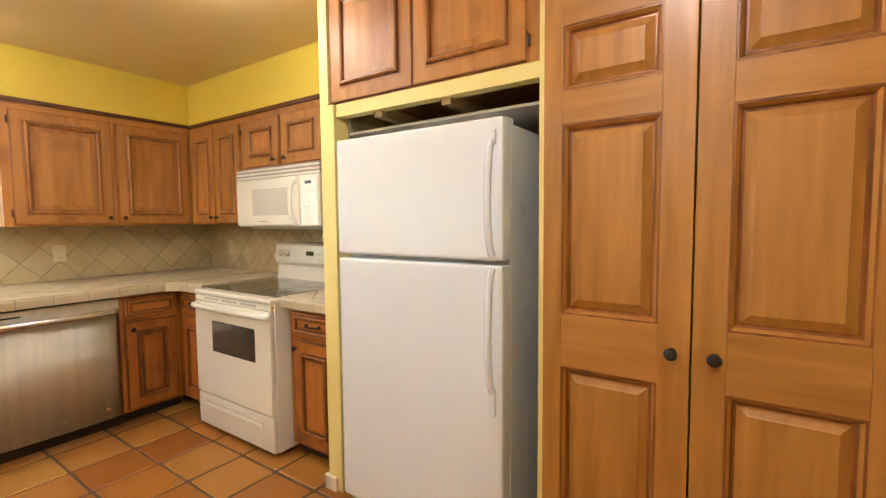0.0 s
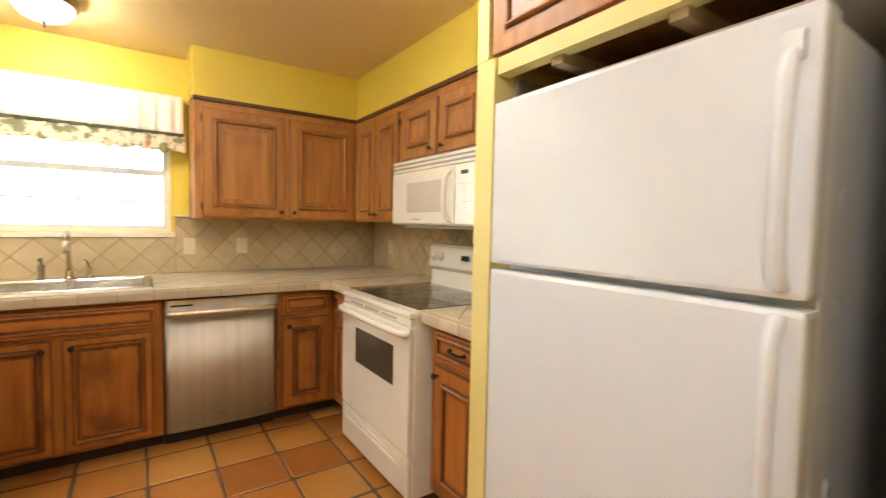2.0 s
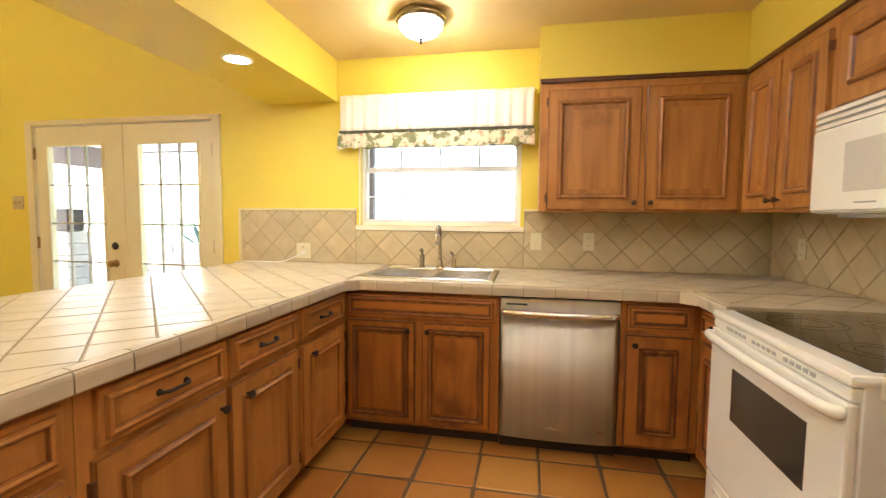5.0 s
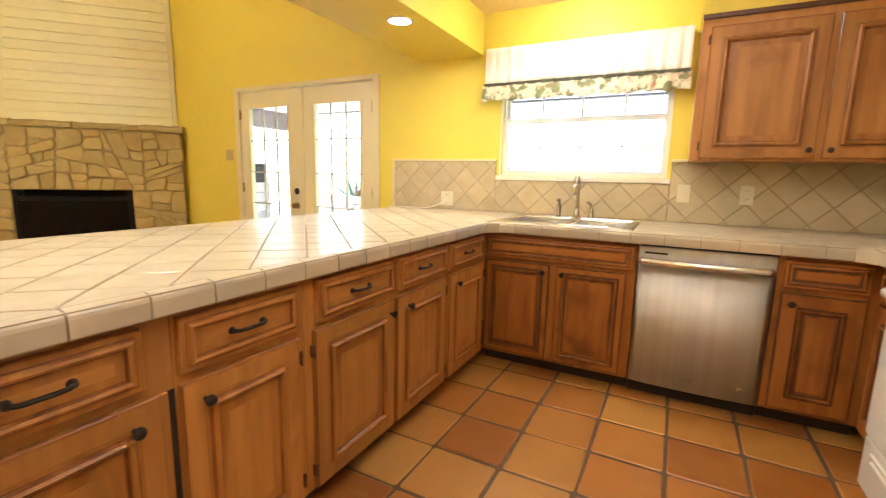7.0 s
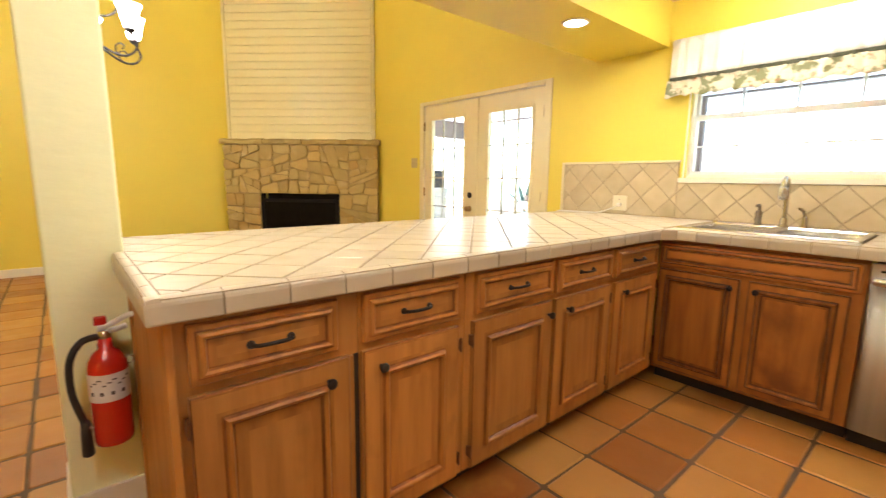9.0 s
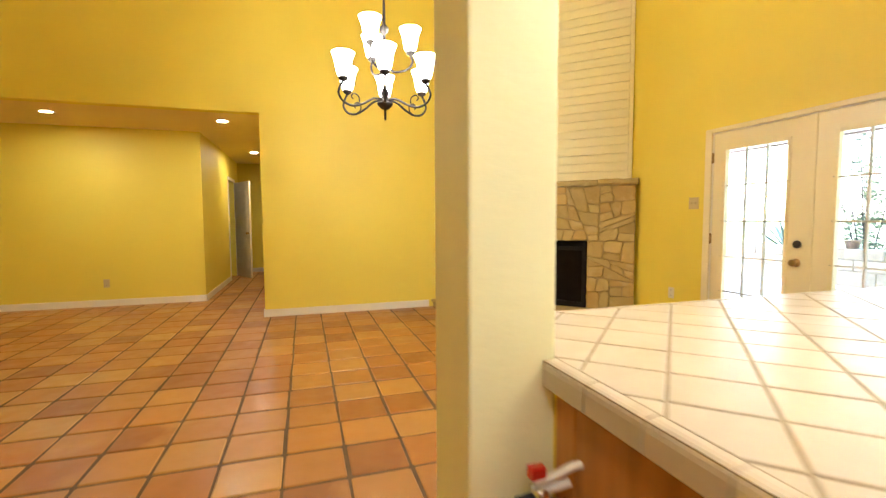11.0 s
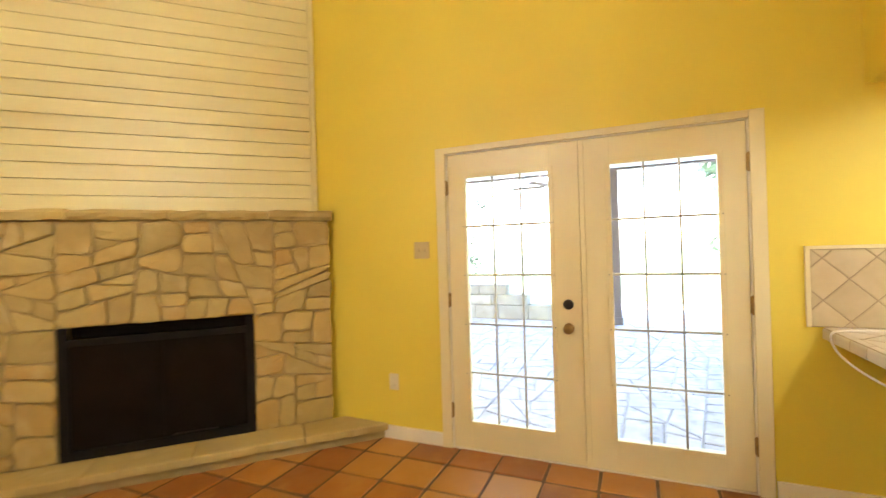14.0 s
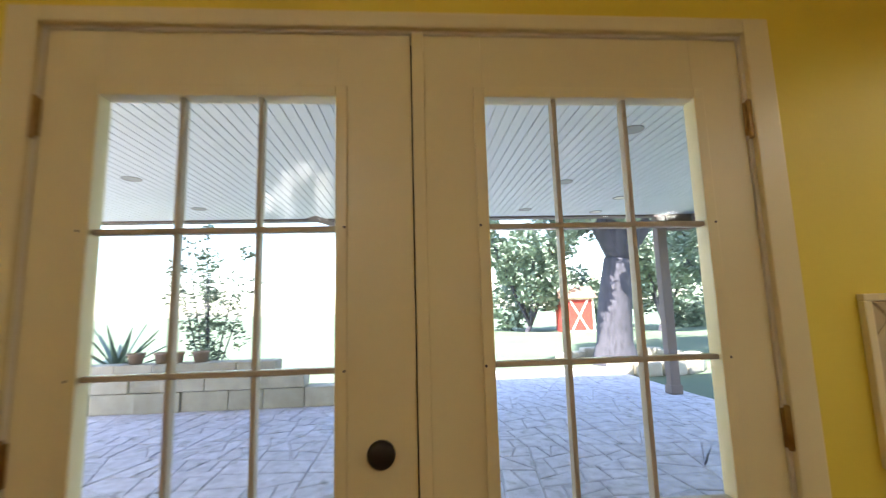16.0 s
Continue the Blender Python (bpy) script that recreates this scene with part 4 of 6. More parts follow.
part("handle", tube(bmesh.new(), sweep([(0.650, -0.006, 0.03), (0.645, -0.038, 0.07), (0.643, -0.045, 0.16), (0.645, -0.038, 0.26), (0.650, -0.006, 0.30)], 6), 0.014, 10), BISQUE, d, "curved cream handle")
part("badge", boxes((0.26, 0.36, -0.0115, -0.0095, 0.035, 0.041)), CANOFF, d, "small grey bar of print")
cp = part("control_panel", boxes((0.705, MW - 0.012, -0.006, -0.0005, 0.012, MH - 0.085), bev=0.003), BISQUE, mw)
part("clock", boxes((0.745, 0.805, -0.0075, -0.0055, 0.268, 0.288)), DISPLAY, cp, "dark clock display")
for r in range(6):
    for q in range(3):
        b = part("button", boxes((0.730 + q * 0.037, 0.760 + q * 0.037, -0.0072, -0.0055, 0.055 + r * 0.031, 0.076 + r * 0.031), bev=0.0006), BISQUE, cp)
        if q == 1 or r in (2, 5):
            part("print_bar", boxes((0.737 + q * 0.037, 0.753 + q * 0.037, -0.0078, -0.0071, 0.064 + r * 0.031, 0.067 + r * 0.031)), CANOFF, cp)
part("light_strip", boxes((0.06, MW - 0.02, 0.06, 0.33, -0.014, -0.001), bev=0.003), APPLSIDE, mw)

# dishwasher
DY0 = 1.446
dw = thing("dishwasher", (BX, DY0, 0), "brushed stainless steel dishwasher with a bar handle", "dishwasher", 90)
DWW = 0.607
bm = bmesh.new()
nn = 20
la, lb, ra, rb = [], [], [], []
for k in range(nn + 1):
    x = DWW * k / nn
    y = -0.018 - 0.016 * math.sin(math.pi * k / nn) ** 0.7
    la.append(bm.verts.new((x, y, 0.082))), lb.append(bm.verts.new((x, y, 0.760)))
    ra.append(bm.verts.new((x, 0, 0.082))), rb.append(bm.verts.new((x, 0, 0.760)))
for k in range(nn):
    bm.faces.new((la[k], la[k + 1], lb[k + 1], lb[k])).smooth = True
    bm.faces.new((ra[k], rb[k], rb[k + 1], ra[k + 1]))
    bm.faces.new((lb[k], lb[k + 1], rb[k + 1], rb[k]))
    bm.faces.new((la[k], ra[k], ra[k + 1], la[k + 1]))
bm.faces.new((la[0], lb[0], rb[0], ra[0])), bm.faces.new((la[nn], ra[nn], rb[nn], lb[nn]))
part("door", bm, STEEL, dw)
part("tub", boxes((0.01, DWW - 0.01, 0.002, 0.60, 0.08, 0.84)), BLACKSHADE, dw)
part("control_strip", boxes((0, DWW, -0.026, 0, 0.764, 0.842), bev=0.004), STEEL, dw)
bm = tube(bmesh.new(), sweep([(0.02, -0.026, 0.766), (0.05, -0.055, 0.766), (DWW / 2, -0.066, 0.764), (DWW - 0.05, -0.055, 0.766), (DWW - 0.02, -0.026, 0.766)], 8), 0.014, 10)
bmesh.ops.scale(bm, vec=(1, 1, 1.35), verts=bm.verts, space=Matrix.Translation((0, 0, -0.765)))
part("handle", bm, CHROME, dw, "polished bar handle")
part("vent", boxes((0.03, 0.14, -0.0275, -0.0255, 0.805, 0.815)), DISPLAY, dw)
bm = lathe(bmesh.new(), [(0.034, 0), (0.034, 0.0015), (0.027, 0.002)], 24, (0, 0, 0), "Y")
bmesh.ops.scale(bm, vec=(1, 1, 0.36), verts=bm.verts)
b = part("badge", bm, CHROME, dw, "small oval badge")
b.location = (DWW - 0.10, -0.0255, 0.150)
bm = bmesh.new()
tube(bm, sweep([(-0.03, 0, 0), (-0.01, 0, 0.008), (0.012, 0, -0.004), (0.03, 0, 0.004)], 4), 0.0022, 6)
b = part("emblem", bm, CHROME, dw, "small curved emblem")
b.location = (DWW / 2 - 0.02, -0.035, 0.150)
part("toe_kick", boxes((0, DWW, 0.04, 0.06, 0.0, 0.078)), BLACKSHADE, dw, "black toe kick")

# sink and tap
sk = thing("sink", (SINK[0], SINK[2], CZ), "double-bowl stainless steel sink set into the worktop", "sink")
SW, SL = SINK[1] - SINK[0], SINK[3] - SINK[2]
for k in range(2):
    y0, y1 = (0.0, SL / 2) if k == 0 else (SL / 2, SL)
    bm = rings(bmesh.new(), 0, SW, y0, y1, [(0, -0.006, 0), (0.0, 0.003, 0), (0.006, 0.007, 0), (0.028, 0.007, 0), (0.036, -0.002, 0), (0.044, -0.14, 0), (0.075, -0.165, 0)], closed=False)
    p = part("bowl", bm, CHROME, sk)
    p.rotation_euler = (radians(-90), 0, 0)
    part("drain", lathe(bmesh.new(), [(0.045, -0.172), (0.045, -0.160), (0.03, -0.160), (0.028, -0.164)], 20, (SW / 2, (y0 + y1) / 2, 0)), STEEL, sk, "round steel drain")
TAPX = -3.665
tp = thing("faucet", (TAPX, 0.975, CZ), "satin gooseneck kitchen faucet behind the sink", "faucet")
part("base", lathe(bmesh.new(), [(0.030, 0.0), (0.030, 0.006), (0.020, 0.012), (0.018, 0.05), (0.015, 0.055)], 20), SATIN, tp)
bm = tube(bmesh.new(), sweep([(0, 0, 0.05), (0, 0, 0.20), (0.015, 0, 0.265), (0.055, 0, 0.290), (0.095, 0, 0.272), (0.105, 0, 0.235)], 8), 0.012, 12)
part("spout", bm, SATIN, tp)
part("spray_head", lathe(bmesh.new(), [(0.014, 0.0), (0.020, -0.01), (0.021, -0.06), (0.017, -0.075)], 16, (0.106, 0, 0.24)), CHROME, tp)
sd = thing("soap_dispenser", (TAPX, 0.845, CZ), "satin bronze soap dispenser beside the faucet", "soap dispenser")
part("bottle", lathe(bmesh.new(), [(0.023, 0), (0.023, 0.005), (0.016, 0.012), (0.018, 0.08), (0.014, 0.09)], 16), TAPDARK, sd)
part("pump", tube(bmesh.new(), sweep([(0, 0, 0.085), (0, 0, 0.118), (0.02, 0, 0.126), (0.05, 0, 0.120)], 5), 0.0085, 10), TAPDARK, sd)
lv = thing("faucet_lever", (TAPX, 1.075, CZ), "satin side lever beside the faucet", "faucet lever")
part("base", lathe(bmesh.new(), [(0.024, 0), (0.024, 0.005), (0.014, 0.014), (0.013, 0.06), (0.010, 0.07)], 16), SATIN, lv)
part("lever", tube(bmesh.new(), sweep([(0, 0, 0.06), (0, -0.012, 0.10), (0.02, -0.03, 0.115)], 5), [0.009] * 10 + [0.007], 10), SATIN, lv)


# ---- plates and outlets ----
def plate(loc, turn, kind, material=None, label="", w=0.075, h=0.118):
    t = thing("wall_plate", loc, label, "outlet" if kind == "outlet" else "switch plate", turn)
    part("plate", boxes((-w / 2, w / 2, -0.006, 0, -h / 2, h / 2), bev=0.003), material or PLASTIC, t)
    if kind == "outlet":
        for s in (-1, 1):
            part("socket", boxes((-0.017, 0.017, -0.0085, -0.0055, s * 0.028 - 0.014, s * 0.028 + 0.014), bev=0.004), material or PLASTIC, t)
            for q in (-0.006, 0.006):
                part("slot", boxes((q - 0.001, q + 0.001, -0.0092, -0.0084, s * 0.028 - 0.004, s * 0.028 + 0.005)), INK, t)
    elif kind == "switch":
        for q in ((0,) if w < 0.1 else (-0.023, 0.023)):
            part("toggle", boxes((q - 0.005, q + 0.005, -0.016, -0.005, -0.012, 0.012), bev=0.002), material or PLASTIC, t)
    return t


plate((WX + 0.012, -0.114, 1.005), 90, "outlet", None, "ivory double outlet on the tiles with a plug", 0.115)
plate((WX + 0.012, 1.634, 1.108), 90, "switch", None, "ivory switch plate on the tiles")
plate((WX + 0.012, 1.984, 1.110), 90, "outlet", None, "ivory outlet on the tiles")
plate((-3.42, NY - 0.012, 1.105), 0, "outlet", None, "ivory outlet on the tiles beside the range")
plate((WX, -2.850, 1.367), 90, "switch", BEIGEPLATE, "tan double switch plate beside the glazed doors", 0.118)
plate((WX, -3.105, 0.415), 90, "outlet", PLASTIC, "ivory outlet low on the yellow wall")
plate((2.72, -6.75, 0.33), 180, "outlet", BEIGEPLATE, "tan outlet low on the hall wall")
cd = thing("power_cord", (WX + 0.02, -0.10, CZ), "white power cord lying over the worktop's edge", "cord")
pts = [(0.012, -0.01, 0.075), (0.04, -0.06, 0.045), (0.07, -0.16, 0.009), (0.10, -0.32, 0.0065), (0.12, -0.46, 0.0065), (0.13, -0.507, -0.002), (0.135, -0.515, -0.04), (0.20, -0.50, -0.10), (0.34, -0.45, -0.155), (0.55, -0.36, -0.20), (0.70, -0.25, -0.24)]
part("cable", tube(bmesh.new(), sweep(pts, 6), 0.0048, 8), CORD, cd)
part("plug", boxes((-0.002, 0.026, -0.030, 0.006, 0.062, 0.090), bev=0.006), CORD, cd)

# ---- kitchen window ----
w = thing("window_1", (WX, WIN[0], WIN[2]), "white aluminium single-hung window above the sink", "window", 90)
tagged(w, kind="structure")
WW, WH = WIN[1] - WIN[0], WIN[3] - WIN[2]
part("window_frame", boxes((0, 0.014, 0.03, T - 0.004, 0, WH), (WW - 0.014, WW, 0.03, T - 0.004, 0, WH), (0.014, WW - 0.014, 0.03, T - 0.004, WH - 0.03, WH), (0.014, WW - 0.014, 0.03, T - 0.004, 0, 0.022)), TRIM, w)
part("window_sill", boxes((-0.034, WW + 0.034, -0.020, 0.10, -0.035, -0.001), bev=0.005), TRIM, w)
part("window_lining", boxes((-0.010, -0.0005, -0.003, 0.03, 0, WH), (WW + 0.0005, WW + 0.010, -0.003, 0.03, 0, WH)), TRIM, w)
ls = part("lower_sash", boxes((0.014, 0.036, 0.045, 0.072, 0.022, 0.425), (WW - 0.036, WW - 0.014, 0.045, 0.072, 0.022, 0.425), (0.036, WW - 0.036, 0.045, 0.072, 0.022, 0.045), (0.036, WW - 0.036, 0.042, 0.072, 0.392, 0.425)), SASH, w)
us = part("upper_sash", boxes((0.014, 0.034, 0.078, 0.104, 0.41, WH - 0.03), (WW - 0.034, WW - 0.014, 0.078, 0.104, 0.41, WH - 0.03), (0.034, WW - 0.034, 0.078, 0.104, 0.41, 0.435), (0.034, WW - 0.034, 0.078, 0.104, WH - 0.055, WH - 0.03)), SASH, w)
for q in (0.25, 0.5, 0.75):
    x = q * WW
    part("muntin", boxes((x - 0.008, x + 0.008, 0.084, 0.098, 0.435, WH - 0.055)), SASH, us)
part("muntin", boxes((0.036, WW - 0.036, 0.051, 0.066, 0.208, 0.220)), SASH, ls)
for q in (0.25, 0.5, 0.75):
    for za, zb in ((0.045, 0.208), (0.220, 0.392)):
        part("muntin", boxes((q * WW - 0.005, q * WW + 0.005, 0.053, 0.064, za, zb)), SASH, ls)
for sash, y, z0, z1 in ((ls, 0.0585, 0.045, 0.392), (us, 0.091, 0.435, WH - 0.055)):
    g = part("pane", boxes((0.035, WW - 0.035, y - 0.002, y + 0.002, z0, z1)), GLASS, sash)
    g.visible_shadow = False


def cloth(x0, x1, z0, z1, base, amp, n, freq, wav=0.0, seed=1, flare=0.0):
    """A gathered strip of cloth with two faces."""
    rr = random.Random(seed)
    ph = [rr.uniform(0, 6.28) for _ in range(4)]
    bm = bmesh.new()
    rows = 7
    f, b = [], []
    for r in range(rows + 1):
        t = r / rows
        fr_, br_ = [], []
        for i in range(n + 1):
            x = x0 + (x1 - x0) * i / n
            g = math.sin(x * freq + ph[0]) * 0.6 + math.sin(x * freq * 1.73 + ph[1]) * 0.3 + math.sin(x * freq * 0.41 + ph[2]) * 0.4
            y = base + flare * (1 - t) - amp * g * (0.45 + 0.55 * (1 - t))
            z = z0 + (z1 - z0) * t + (wav * g * (1 - t))
            fr_.append(bm.verts.new((x, -y, z))), br_.append(bm.verts.new((x, -y + 0.003, z)))
        f.append(fr_), b.append(br_)
    for r in range(rows):
        for i in range(n):
            bm.faces.new((f[r][i], f[r][i + 1], f[r + 1][i + 1], f[r + 1][i])).smooth = True
            bm.faces.new((b[r][i], b[r + 1][i], b[r + 1][i + 1], b[r][i + 1])).smooth = True
    for i in range(n):
        bm.faces.new((f[0][i], b[0][i], b[0][i + 1], f[0][i + 1]))
        bm.faces.new((f[rows][i], f[rows][i + 1], b[rows][i + 1], b[rows][i]))
    return bm


LINEN = mat("white_curtain_cloth", (0.83, 0.79, 0.70), (0.79, 0.74, 0.64), 0.85, scale=30, stretch=(8, 1, 0.6), bump=0.2, bscale=90)
BAND = mat("dark_green_braid", (0.10, 0.10, 0.06), (0.06, 0.06, 0.035), 0.9, scale=60, bump=0.3, bscale=150)
PRINT = mat("fruit_print_cloth", (0.68, 0.60, 0.42), (0.20, 0.205, 0.10), 0.85, scale=15, detail=3, contrast=(0.50, 0.58), spots=((0.42, 0.13, 0.04), 19, 0.58), bump=0.1, bscale=90)
VL = (0.212, 1.600)
v = thing("valance", (WX, VL[0], 0), "gathered white valance with a fruit-print ruffle over the window", "valance", 90)
VW = VL[1] - VL[0]
part("panel", cloth(0, VW, 1.885, 2.145, 0.055, 0.011, 180, 75, 0, 3, 0.012), LINEN, v)
part("braid", cloth(-0.004, VW + 0.004, 1.868, 1.890, 0.072, 0.011, 180, 75, 0.003, 3), BAND, v, "dark green braid")
part("ruffle", cloth(-0.012, VW + 0.012, 1.762, 1.872, 0.068, 0.016, 180, 60, 0.013, 5, 0.014), PRINT, v, "fruit-print ruffle")
part("rod", tube(bmesh.new(), [(-0.005, -0.045, 2.125), (VW + 0.005, -0.045, 2.125)], 0.008, 8), TRIM, v)
for x in (0.004, VW - 0.004):
    part("bracket", boxes((x - 0.006, x + 0.006, -0.055, 0.0, 2.115, 2.135)), TRIM, v)

# ---- lamps ----
def dome(loc, power):
    dl = thing("ceiling_light", loc, "flush dome ceiling light with a bronze rim, lit", "ceiling light", 0, "dome ceiling lights")
    glow = mat("lit_dome_glass", (0.85, 0.80, 0.70), (0.83, 0.78, 0.68), 0.4, emit=((1, 0.965, 0.91), power))
    part("rim", lathe(bmesh.new(), [(0.10, 0.0), (0.142, -0.008), (0.150, -0.030), (0.142, -0.046), (0.122, -0.050)], 36), SATIN, dl, "satin bronze rim")
    part("shade", lathe(bmesh.new(), [(0.124, -0.044), (0.120, -0.070), (0.096, -0.102), (0.056, -0.122), (0.018, -0.130)], 36), glow, dl, "white lit glass dome")
    part("finial", lathe(bmesh.new(), [(0.014, -0.128), (0.014, -0.137), (0.006, -0.143), (0.009, -0.155), (0.003, -0.164)], 14), BRONZE, dl)


dome((-3.16, 0.953, KC), 5.8)
dome((-1.58, 1.87, KC), 4.5)
# Unseen third dome, added to brighten refrigerator, pantry and peninsula fronts.
dome((0.12, 1.25, KC), 6.4)


def can(loc, group="recessed lights", lens=None, r=0.062):
    t = thing("recessed_light", loc, "round recessed ceiling light" + (", lit" if lens is None else ""), "ceiling light", 0, group)
    part("trim_ring", lathe(bmesh.new(), [(r + 0.022, 0.0), (r + 0.020, -0.006), (r + 0.002, -0.008), (r, -0.003)], 28), TRIM if lens is None else CANOFF, t)
    part("lens", lathe(bmesh.new(), [(r, -0.0015), (r, -0.004)], 28), lens or LENS, t)


# Only the first is in view; the other four are added as fill light.
for p in ((-2.84, 0.0, SOF[2]), (-1.0, 0.0, SOF[2]), (1.0, -5.85, HALL_Z), (0.9, -8.7, HALL_Z), (2.9, -5.85, HALL_Z)):
    can(p)

CH = (-0.62, -2.79)
ch = thing("chandelier", (CH[0], CH[1], 2.035), "bronze scroll-arm chandelier with white bell glass shades, lit", "chandelier")
part("hub", lathe(bmesh.new(), [(0.004, 0.022), (0.011, 0.029), (0.007, 0.037), (0.030, 0.042), (0.058, 0.070), (0.062, 0.086), (0.030, 0.094), (0.022, 0.13), (0.034, 0.16), (0.020, 0.19), (0.012, 0.22)], 20), BRONZE, ch)
part("stem", lathe(bmesh.new(), [(0.010, 0.21), (0.010, 0.60), (0.03, 0.62), (0.036, 0.65), (0.012, 0.68), (0.009, 0.9), (0.009, LC - 2.035 - 0.03)], 12), BRONZE, ch)
part("canopy", lathe(bmesh.new(), [(0.02, LC - 2.035 - 0.05), (0.06, LC - 2.035 - 0.03), (0.065, LC - 2.035 - 0.002)], 20), BRONZE, ch)


def arm(a, r, z_out, big):
    ca, sa = math.cos(a), math.sin(a)
    if big:
        line = [(0.02, 0.11), (0.10, 0.105), (0.19, 0.055), (0.27, 0.028), (0.345, 0.045), (0.385, 0.10), (0.37, 0.155), (r, z_out)]
    else:
        line = [(0.015, 0.40), (0.06, 0.33), (0.13, 0.33), (0.19, 0.36), (0.215, 0.41), (r, z_out)]
    to = lambda l: [(x * ca, x * sa, z) for x, z in l]
    am = part("arm", tube(bmesh.new(), sweep(to(line), 6), 0.0085, 8), BRONZE, ch)
    if big:
        part("scroll", tube(bmesh.new(), sweep(to([(0.27, 0.028), (0.225, 0.055), (0.225, 0.10), (0.262, 0.118), (0.285, 0.095), (0.270, 0.075)]), 5), 0.0048, 7), BRONZE, am)
    at = (r * ca, r * sa, z_out)
    part("cup", lathe(bmesh.new(), [(0.008, -0.008), (0.030, 0.006), (0.038, 0.022), (0.030, 0.034)], 16, at), BRONZE, am)
    part("shade", lathe(bmesh.new(), [(0.034, 0.026), (0.046, 0.050), (0.056, 0.10), (0.064, 0.150), (0.084, 0.198), (0.081, 0.199), (0.060, 0.152), (0.052, 0.10), (0.041, 0.052), (0.028, 0.030)], 20, at, caps=False), SHADE, am, "white lit bell glass shade")


for k in range(6):
    arm(radians(20 + 60 * k), 0.345, 0.195, True)
for k in range(3):
    arm(radians(50 + 120 * k), 0.20, 0.455, False)

# ---- fire extinguisher ----
fe = thing("fire_extinguisher", (-0.442, COL[3] + 0.072, 0.255), "red fire extinguisher hanging on the column", "fire extinguisher")
part("cylinder", lathe(bmesh.new(), [(0.040, 0.036), (0.052, 0.042), (0.055, 0.056), (0.055, 0.295), (0.051, 0.322), (0.036, 0.348), (0.020, 0.360), (0.018, 0.395)], 28), RED, fe)
lb = part("label", lathe(bmesh.new(), [(0.0558, 0.196), (0.0558, 0.288)], 28, caps=False), LABEL, fe, "white paper label with small print")
for k in range(4):
    a = radians(35 + 30 * k)
    part("print_bar", boxes((-0.005, 0.005, -0.0005, 0.0005, -0.006, 0.006)), INK, lb).matrix_local = pose(0.0563 * math.cos(a), 0.0563 * math.sin(a), 0.225, 0, 0, math.degrees(a) + 90)
for k in range(9):
    a = radians(32 + 14 * k)
    part("print_bar", boxes((-0.005 - 0.001 * (k % 3), 0.005 + 0.001 * (k % 3), -0.0005, 0.0005, -0.002, 0.002)), INK, lb).matrix_local = pose(0.0563 * math.cos(a), 0.0563 * math.sin(a), 0.252 + 0.009 * (k % 3), 0, 0, math.degrees(a) + 90)
part("valve", lathe(bmesh.new(), [(0.016, 0.390), (0.019, 0.398), (0.019, 0.418), (0.012, 0.422)], 16), CHROME, fe)
part("carry_handle", tube(bmesh.new(), sweep([(0.016, 0, 0.414), (-0.02, 0.008, 0.418), (-0.060, 0.018, 0.430)], 5), 0.009, 8), ZINC, fe)
part("squeeze_lever", tube(bmesh.new(), sweep([(0.014, 0, 0.432), (-0.02, 0.008, 0.440), (-0.06, 0.02, 0.462), (-0.085, 0.028, 0.468)], 5), 0.009, 8), ZINC, fe, "bright steel lever")
part("gauge_cap", boxes((-0.010, 0.024, -0.012, 0.012, 0.440, 0.466), bev=0.004), RED, fe)
part("hose", tube(bmesh.new(), sweep([(0.016, 0.0, 0.402), (0.06, 0.01, 0.395), (0.092, 0.015, 0.34), (0.096, 0.015, 0.24), (0.078, 0.015, 0.15), (0.072, 0.012, 0.13)], 6), 0.0105, 10), RUBBER, fe, "black rubber hose")
part("nozzle", lathe(bmesh.new(), [(0.012, 0.135), (0.014, 0.10), (0.017, 0.02), (0.012, 0.015)], 14, (0.072, 0.012, 0)), RUBBER, fe, "black nozzle")
part("clip", boxes((0.050, 0.082, 0.002, 0.022, 0.11, 0.118)), CHROME, fe)
part("pin_ring", tube(bmesh.new(), [(-0.055 + 0.014 * math.cos(t), 0.02, 0.315 + 0.014 * math.sin(t)) for t in (2 * math.pi * k / 16 for k in range(17))], 0.0018, 6), CHROME, fe)
part("wall_bracket", boxes((-0.02, 0.02, -0.0715, -0.054, 0.10, 0.36), bev=0.003), IRON, fe)

# ---- glazed double doors ----
cs = boxes((WX, WX + 0.018, FD[0] - 0.067, FD[0] + 0.004, 0, FD[3] + 0.036), (WX, WX + 0.018, FD[1] - 0.004, FD[1] + 0.067, 0, FD[3] + 0.036),
           (WX, WX + 0.018, FD[0] + 0.004, FD[1] - 0.004, FD[3] - 0.006, FD[3] + 0.036), bev=0.005)
struct("trim_door", cs, DOORWHITE, "white door casing")
struct("door_jamb", boxes((WX - T, WX, FD[0], FD[0] + 0.012, 0, FD[3] - 0.012), (WX - T, WX, FD[1] - 0.012, FD[1], 0, FD[3] - 0.012), (WX - T, WX, FD[0], FD[1], FD[3] - 0.012, FD[3]),
                          (WX - T - 0.03, WX - 0.002, FD[0], FD[1], -0.02, 0.008)), TRIM, "white door jamb")
MID = -1.770
